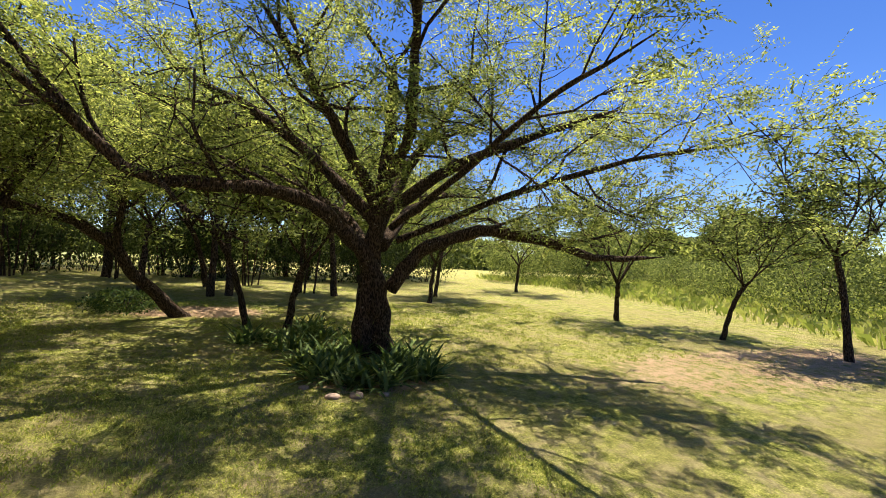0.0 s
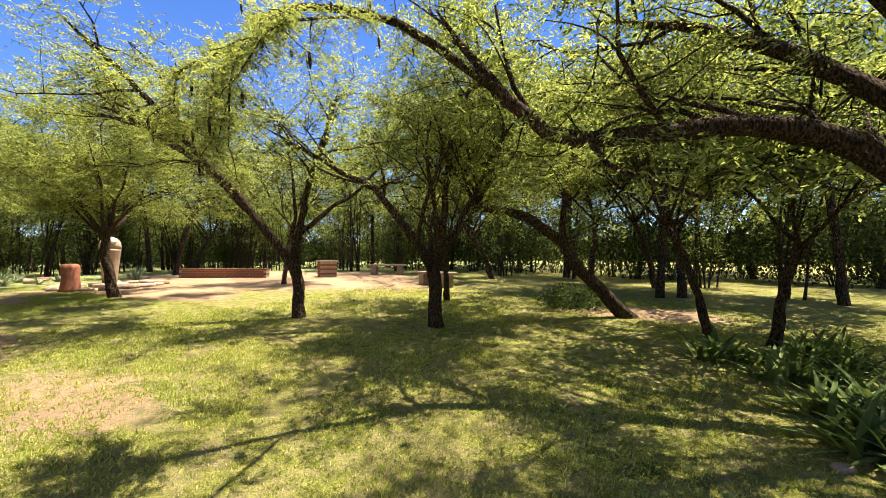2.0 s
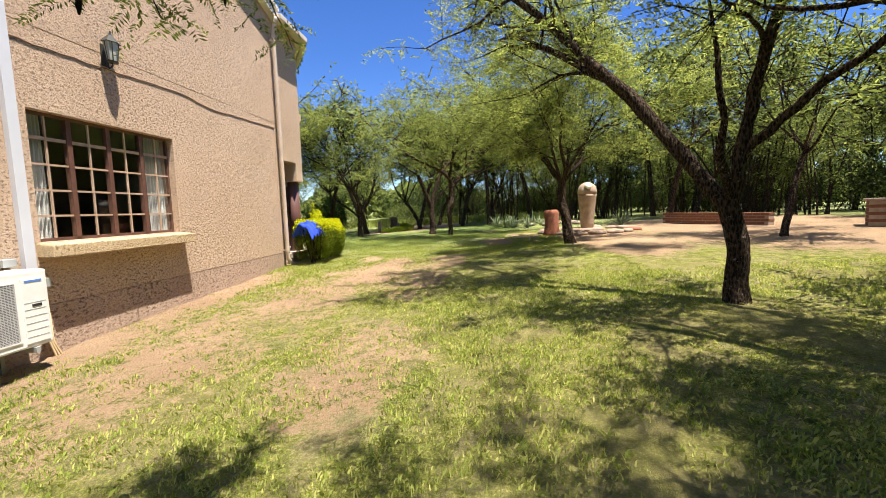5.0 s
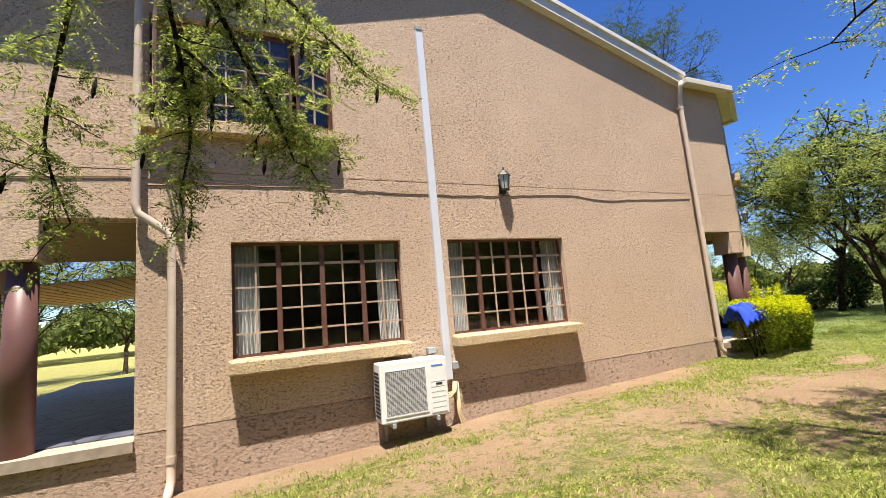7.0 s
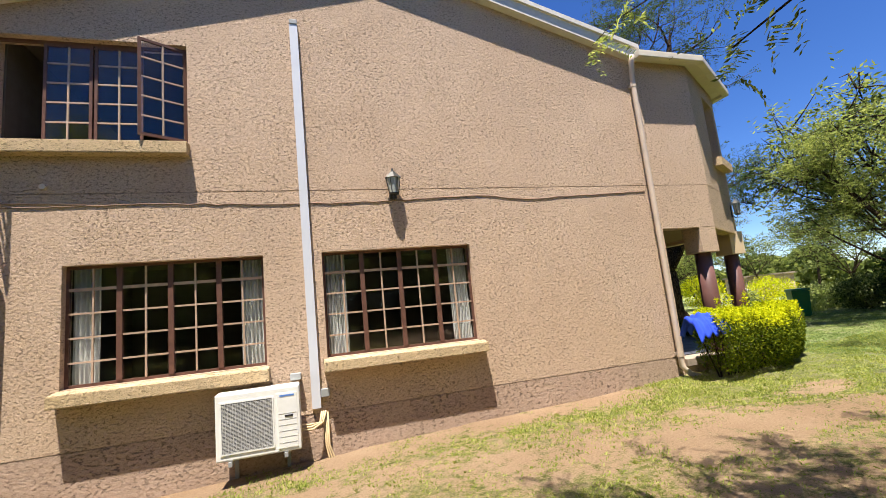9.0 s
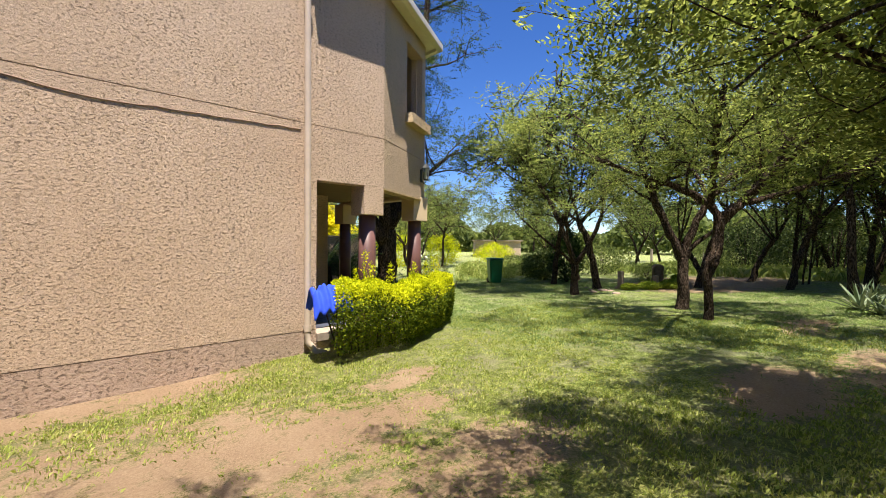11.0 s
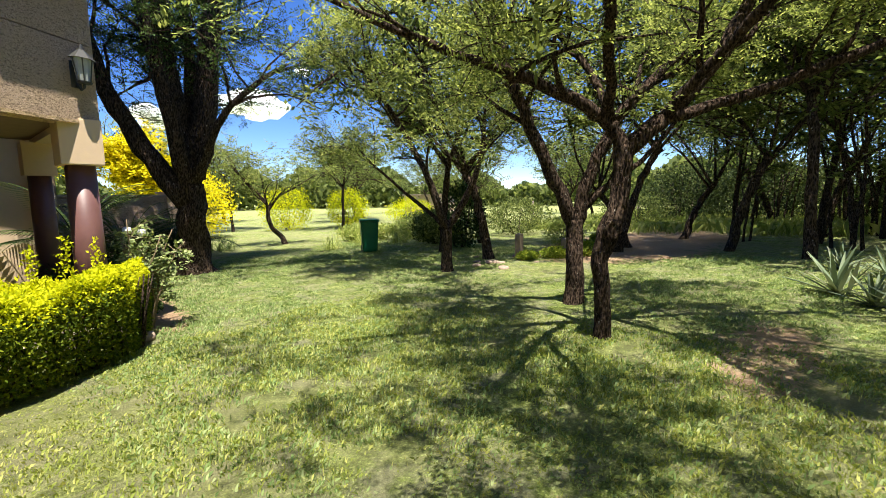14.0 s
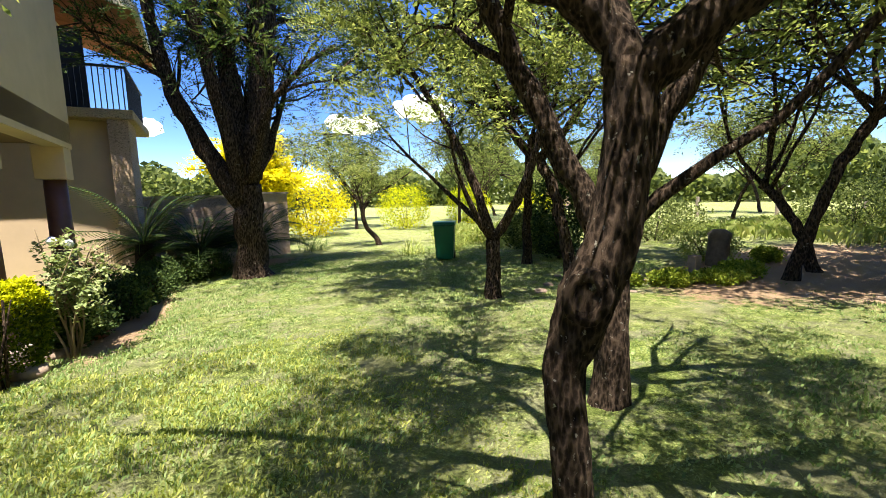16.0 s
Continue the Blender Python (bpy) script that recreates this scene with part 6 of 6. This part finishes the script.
def brick_block(name, x, y, turn, nx, nz, depth, label, category, top=None):
    """Courses of single bricks with recessed mortar."""
    t = thing(name, label, category, at=(x, y, ground_z(x, y) - 0.05), turn=turn)
    L, Hh, gap = 0.22, 0.071, 0.011
    bm = bmesh.new()
    W = nx * (L + gap)
    box(bm, 0.006, W - gap - 0.006, 0.006, depth - 0.006, 0, nz * (Hh + gap) - gap - 0.004)
    part("mortar_core", bm, COPING, t)
    bm = bmesh.new()
    box(bm, 0, L, 0, depth, 0, Hh, 0.005)
    me = bpy.data.meshes.new("brick")
    bm.to_mesh(me)
    bm.free()
    me.materials.append(BRICK)
    for j in range(nz):
        for i in range(nx - (j % 2)):
            b = new("brick", me)
            b.parent = t
            b.location = (i * (L + gap) + (0.115 if j % 2 else 0), 0, j * (Hh + gap))
    if top:
        bm = bmesh.new()
        box(bm, -0.05, W + 0.04, -0.05, depth + 0.05, nz * (Hh + gap) - gap + 0.004, nz * (Hh + gap) + top, 0.008)
        part("slab", bm, COPING, t, "concrete slab top")


brick_block("brick_braai_stand", 0.7, -13.9, -35, 4, 8, 0.6, "small red-brick barbecue stand with a slab top", "barbecue", 0.05)
brick_block("low_brick_wall", 2.8, -12.5, 22, 16, 5, 0.22, "low red-brick retaining wall at the clearing", "wall")


def bench(x, y, turn):
    b = thing("stone_bench", "low slab bench on two stone blocks", "bench", at=(x, y, ground_z(x, y)), turn=turn)
    bm = bmesh.new()
    box(bm, -0.8, 0.8, -0.2, 0.2, 0.36, 0.44, 0.015)
    part("seat", bm, STONE, b)
    for s in (-0.55, 0.55):
        bm = bmesh.new()
        box(bm, s - 0.12, s + 0.12, -0.16, 0.16, -0.05, 0.357, 0.02)
        part("leg", bm, STONE, b)


bench(0.2, -16.3, 30)
bench(-4.2, -13.2, -20)


def wheelie_bin():
    b = thing("wheelie_bin", "green plastic wheeled rubbish bin on the lawn", "bin", at=(10.12, 4.85, ground_z(10.12, 4.85)), turn=-35)
    b.scale = (0.92, 0.92, 0.92)
    bm = bmesh.new()
    r = bmesh.ops.create_cube(bm, size=1.0)
    for v in r["verts"]:
        k = 1.0 if v.co.z > 0 else 0.80
        v.co = Vector((v.co.x * 0.56 * k, v.co.y * 0.60 * k, (v.co.z + 0.5) * 0.94 + 0.03))
    bmesh.ops.bevel(bm, geom=list(bm.edges), offset=0.035, segments=3, affect="EDGES")
    part("body", bm, BIN_GREEN, b)
    bm = bmesh.new()
    box(bm, -0.30, 0.30, -0.33, 0.31, 0.95, 0.985, 0.012)
    part("rim", bm, BIN_GREEN, b)
    bm = bmesh.new()
    box(bm, -0.29, 0.29, -0.34, 0.33, 0.988, 1.04, 0.02)
    part("lid", bm, BIN_GREEN, b)
    for s in (-0.22, 0.22):
        bm = bmesh.new()
        cyl(bm, (s - 0.03, 0.26, 0.10), (s + 0.03, 0.26, 0.10), 0.10, seg=20)
        part("wheel", bm, DARK, b)
    bm = bmesh.new()
    cyl(bm, (-0.24, 0.36, 0.96), (0.24, 0.36, 0.96), 0.016, seg=8)
    part("handle", bm, BIN_GREEN, b)


wheelie_bin()


def cloth():
    """Blue cloth thrown over the end of the hedge."""
    V, F = [], []
    n = 26
    for j in range(n):
        for i in range(n):
            u, v = i / (n - 1) - 0.5, j / (n - 1) - 0.5
            x, y = u * 0.5, v * 0.62
            z = 1.03 - 1.1 * max(0, abs(v) - 0.16) ** 1.25 - 0.25 * max(0, -u - 0.2) + 0.05 * noise.noise((u * 5, v * 5, 1)) + 0.035 * math.sin(u * 26 + 3 * v)
            y *= 1 - 0.25 * max(0, abs(v) - 0.16)
            V.append((x, y, z))
    for j in range(n - 1):
        for i in range(n - 1):
            F.append((j * n + i, j * n + i + 1, (j + 1) * n + i + 1, (j + 1) * n + i))
    me = mesh_from("cloth", V, F, CLOTH, True)
    ob = new("cloth", me)
    ob.matrix_basis = pose(0.12, -0.62, -0.05, 0, 0, -15)
    so = ob.modifiers.new("thickness", "SOLIDIFY")
    so.thickness = 0.008
    tagged(ob, "crumpled bright blue cloth thrown over the hedge", "cloth")


cloth()

# yard wall with its gate pier
yard = thing("yard_wall", "shaded roughcast yard wall with a flat coping", "wall")
dx, dy = 7.2 - 3.5, 9.9 - 8.1
ym = pose(3.5, 8.1, 0, 0, 0, math.degrees(math.atan2(dy, dx)))
Ly = math.hypot(dx, dy)
bm = bmesh.new()
rect(bm, 0, Ly - 0.9, -0.6, 1.72, 0, 0.22, ym)
part("wall_panel", bm, STUCCO_LOW, yard)
bm = bmesh.new()
rect(bm, Ly - 0.895, Ly, -0.6, 1.80, -0.05, 0.30, ym)
part("end_pier", bm, STUCCO, yard)
bm = bmesh.new()
rect(bm, -0.02, Ly - 0.9, 1.722, 1.78, -0.04, 0.26, ym)
rect(bm, Ly - 0.93, Ly + 0.03, 1.804, 1.86, -0.09, 0.34, ym)
part("coping", bm, COPING, yard)


def cycad(x, y, n, length, seed, label, trunk_h=0.5):
    """Palm-like plant: feather fronds arching from a stout trunk."""
    r = np.random.default_rng(seed)
    t = thing("cycad", label, "plant", at=(x, y, ground_z(x, y)))
    V, F = lathe([(0.20, -0.05), (0.19, trunk_h * 0.5), (0.15, trunk_h), (0.05, trunk_h + 0.06)], 12, 0.2, seed)
    part("trunk", mesh_from("trunk", V, F, BARK, True), None, t)
    quads, ribs = [], []
    for k in range(n):
        az = 6.283 * k / n * 2.4 + r.uniform(-0.2, 0.2)
        el = r.uniform(0.25, 1.25)
        d = np.array([math.cos(az), math.sin(az), 0])
        p, pts = np.array([0, 0, trunk_h]), []
        for s in range(13):
            pts.append(p.copy())
            ang = el - 1.35 * (s / 12) ** 1.4
            p = p + (d * math.cos(ang) + np.array([0, 0, math.sin(ang)])) * length / 12
        ribs.append((np.array(pts), np.linspace(0.014, 0.004, 13), 4))
        side = np.array([-d[1], d[0], 0])
        for s in range(1, 36):
            f = s / 36 * 12
            i = int(f)
            q = pts[i] + (pts[min(12, i + 1)] - pts[i]) * (f - i)
            ll = 0.26 * length * math.sin(math.pi * min(0.95, 0.12 + s / 40)) 
            for sg in (-1, 1):
                tip = q + (side * sg + d * 0.4 + np.array([0, 0, -0.15])) * ll
                quads.append([q - d * 0.012, (q + tip) / 2 + d * 0.018, tip, (q + tip) / 2 - d * 0.020])
    part("frond_rib", tube_mesh("frond_rib", ribs, STRAP), None, t)
    part("frond_crown", quads_mesh("frond_crown", np.array(quads), DARKLEAF), None, t)


cycad(4.75, 6.9, 40, 1.9, 3, "dark green cycad with arching fronds by the yard wall")
cycad(3.75, 6.2, 16, 1.9, 5, "arching palm fronds beside the corner pier", 0.9)
cycad(6.0, 7.9, 26, 1.8, 7, "dark green cycad with arching fronds by the yard wall")


def rose(x, y):
    t = thing("rose_bush", "lanky rose bush with pale leaves and a white bloom", "rose", at=(x, y, ground_z(x, y)))
    r = np.random.default_rng(15)
    tubes, ends = [], []
    for k in range(9):
        p, _ = bend((0.03 * (k % 3), 0.02 * k, -0.03), (r.normal(0, 0.10), r.normal(0, 0.10), 1), 1.0 + 0.55 * r.random(), 7, r, 0.13, 0.04)
        tubes.append((np.array(p), np.linspace(0.014, 0.005, 8), 6))
        for j in range(4):
            q, _ = bend(p[3 + j], r.normal(0, 1, 3) + np.array([0, 0, 0.5]), 0.3, 3, r, 0.2, 0.0)
            tubes.append((np.array(q), np.linspace(0.005, 0.003, 4), 4))
            ends.append(q)
    part("cane_base", tube_mesh("cane_base", tubes, plain("rose_cane", (0.20, 0.15, 0.09), 0.8)), None, t)
    part("foliage", quads_mesh("foliage", sprays(r, ends, 8, 6, 0.14, 0.06, 0.035), leaf_material("rose_leaf", (0.10, 0.14, 0.05), (0.22, 0.27, 0.10), (0.40, 0.43, 0.22), 0.3)), None, t)
    for k in (0, 4):
        bm = bmesh.new()
        bmesh.ops.create_icosphere(bm, subdivisions=2, radius=0.05, matrix=Matrix.Translation(tubes[k * 5][0][-1]))
        for v in bm.verts:
            v.co += Vector((noise.noise(v.co * 40), noise.noise(v.co * 41 + Vector((9, 0, 0))), 0)) * 0.015
        part("bloom", bm, plain("rose_petal_%d" % k, (0.85, 0.84, 0.78), 0.7, bump=0), t, "white rose bloom")


rose(3.52, 1.2)

# low bedding by the rose and wall, lavender-like tufts on the lawn edge
for k, (x, y, rx, rz, mat, lab) in enumerate(((3.2, 2.3, 0.45, 0.35, DARKLEAF, "low dark bedding plant against the porch"), (3.3, 3.6, 0.5, 0.4, DARKLEAF, "low dark bedding plant against the porch"),
                                              (4.0, 5.0, 0.5, 0.35, DARKLEAF, "low dark bedding plant against the porch"), (3.75, 2.9, 0.4, 0.3, DARKLEAF, "low dark bedding plant against the porch"), (3.5, 1.9, 0.35, 0.25, DARKLEAF, "low dark bedding plant against the porch"), (3.9, 4.0, 0.45, 0.3, DARKLEAF, "low dark bedding plant against the porch"), (4.4, 5.9, 0.5, 0.3, DARKLEAF, "low dark bedding plant against the porch"), (4.9, 6.4, 0.5, 0.3, DARKLEAF, "low dark bedding plant against the porch"), (3.4, 1.5, 0.3, 0.3, DARKLEAF, "low dark bedding plant against the porch"),  (11.2, -0.5, 0.35, 0.12, COVER, "patch of low yellow-green ground cover"), (11.9, -0.8, 0.4, 0.10, COVER, "patch of low yellow-green ground cover"), (10.6, -0.1, 0.25, 0.10, COVER, "patch of low yellow-green ground cover"), (14.6, -0.2, 0.3, 0.15, COVER, "patch of low yellow-green ground cover"),
                                              (12.7, -0.7, 0.4, 0.13, COVER, "patch of low yellow-green ground cover"), (14.0, 0.6, 0.7, 0.35, TALLGRASS, "light green border shrub"),
                                              (-9.0, -10.9, 0.7, 0.25, DARKLEAF, "heap of cut branches and leaves on the earth"))):
    shrub("low_plant", 400 + k, x, y, rx, rx * 0.85, rz, 2600, 0.06, 0.03, mat, lab, "low border plants")
for k, (x, y, n, ln) in enumerate(((8.0, 9.9, 90, 0.75), (9.95, 6.4, 80, 0.6), (11.2, 6.3, 80, 0.6), (12.3, 6.0, 80, 0.7), (11.8, 7.2, 70, 0.7), (13.3, 5.2, 80, 0.7))):
    strap_plant("tufted_plant", x, y, n, ln, 0.022, 500 + k, TALLGRASS if k else STRAP, "tufted grey-green plant at the edge of the lawn", "plant", "lawn edge tufts", 0.8, 0.5)

# tree stump and weathered stakes in the shaded border
sv = thing("tree_stump", "old broken tree stump in the shaded border", "stump", at=(13.6, 0.15, ground_z(13.6, 0.15)))
V, F = lathe([(0.24, -0.05), (0.20, 0.15), (0.18, 0.45), (0.20, 0.62), (0.10, 0.70)], 14, 0.35, 21)
part("stump_body", mesh_from("stump_body", V, F, plain("dead_wood", (0.17, 0.12, 0.085), 0.9, var=0.35, scale=9, bump=0.8, bscale=30), True), None, sv)
for k, (x, y, h) in enumerate(((10.9, 0.3, 0.62), (11.9, -0.4, 0.45), (33, 7.8, 1.2), (36, 5.0, 1.2), (30, 10.5, 1.2), (39, 2.0, 1.2), (27, 13, 1.2))):
    p = thing("fence_post" if k > 1 else "marker_stone", "weathered grey timber fence post" if k > 1 else "pale upright marker stone in the border", "post", at=(x, y, ground_z(x, y) - 0.05))
    bm = bmesh.new()
    box(bm, -0.09, 0.09, -0.07, 0.07, 0, h, 0.02)
    part("post_body", bm, STONE if k < 2 else COPING, p)

# neighbouring low building far behind the garden
nb = thing("far_building", "low orange-pink building beyond the garden trees", "building", at=(37, 27, 0), turn=-45)
bm = bmesh.new()
box(bm, -2.6, 2.6, -2, 2, -0.5, 1.7)
part("wall", bm, STUCCO, nb)
bm = bmesh.new()
box(bm, -2.8, 2.8, -2.2, 2.2, 1.704, 1.85)
part("roof", bm, COPING, nb)

# boarded timber soffit of the far porch roof
for k in range(17):
    bm = bmesh.new()
    x = -12.75 + k * 0.2
    box(bm, x, x + 0.188, 4.10, 9.2, 2.30 + k * 0.012, 2.325 + k * 0.012, 0.004)
    part("soffit_board", bm, TIMBER, house, "varnished pine soffit board")
bm = bmesh.new()
box(bm, -12.85, -12.76, 4.10, 9.2, 2.26, 2.42, 0.01)
part("fascia", bm, FASCIA, house, "white eave fascia")
for cx, cy in ((-9.75, 4.6), (-9.75, 8.0)):
    bm = bmesh.new()
    cyl(bm, (cx, cy, -0.2), (cx, cy, 2.38), 0.15, 0.135, 24)
    part("column", bm, COLUMN, house, "round maroon painted column")
bm = bmesh.new()
box(bm, -12.4, -9.41, 4.06, 9.0, -0.6, 0.22)
part("veranda_floor", bm, SLATE, house, "dark blue-grey slate veranda floor")

# paving and gravel beyond the left porch
bm = bmesh.new()
box(bm, -24, -9.5, 5.2, 6.4, -0.45, -0.27)
tagged(new("pavement", bpy.data.meshes.new("pavement")), "pale concrete path beyond the porch", "path", kind="structure")
bm.to_mesh(bpy.data.meshes["pavement"])
bm.free()
bpy.data.meshes["pavement"].materials.append(COPING)


def cloud(x, y, z, s, seed):
    r = random.Random(seed)
    bm = bmesh.new()
    for k in range(9):
        m = Matrix.Translation((x + r.uniform(-1, 1) * s, y + r.uniform(-1, 1) * s * 0.6, z + r.uniform(-0.12, 0.22) * s)) @ Matrix.Diagonal((r.uniform(0.4, 0.8) * s, r.uniform(0.4, 0.8) * s, r.uniform(0.25, 0.45) * s, 1))
        bmesh.ops.create_icosphere(bm, subdivisions=3, radius=1.0, matrix=m)
    for v in bm.verts:
        q = v.co / s * 2.2
        for f, amp in ((1.0, 0.28), (3.1, 0.12)):
            v.co += Vector((noise.noise(q * f), noise.noise(q * f + Vector((7, 0, 0))), noise.noise(q * f + Vector((0, 9, 0))) * 0.7)) * amp * s
    me = bpy.data.meshes.new("cloud")
    bm.to_mesh(me)
    bm.free()
    me.polygons.foreach_set("use_smooth", [True] * len(me.polygons))
    me.materials.append(CLOUD)
    tagged(new("cloud", me), "small white fair-weather cloud low over the garden", "cloud", kind="structure")


for k, (az, el, s) in enumerate(((63, 11, 26), (72, 9, 20), (57, 15, 7), (95, 8, 16), (108, 10, 10))):
    d = 500
    cloud(d * math.cos(radians(az)), d * math.sin(radians(az)), d * math.tan(radians(el)), s, k)


# the scarred knot on the crooked acacia
knot = None
for ob in list(scene.objects):
    if ob.parent is None and ob.name.startswith("acacia_tree") and "scarred knot" in ob.get("label", ""):
        knot = ob
V, F = [], []
for i in range(20):
    a = 6.283185 * i / 20
    for j in range(8):
        q = 6.283185 * j / 8
        rr = 0.062 + 0.024 * math.cos(q) + 0.008 * noise.noise((math.cos(a) * 2, math.sin(a) * 2, 3))
        V.append((rr * math.cos(a), 0.024 * math.sin(q), rr * math.sin(a) * 1.25))
for i in range(20):
    for j in range(8):
        F.append((i * 8 + j, i * 8 + (j + 1) % 8, ((i + 1) % 20) * 8 + (j + 1) % 8, ((i + 1) % 20) * 8 + j))
kn = part("knot", mesh_from("knot", V, F, BARK, True), None, knot, "ring-shaped healed branch scar")
kn.matrix_basis = pose(-0.05, -0.075, 1.16, 0, 12, -50)
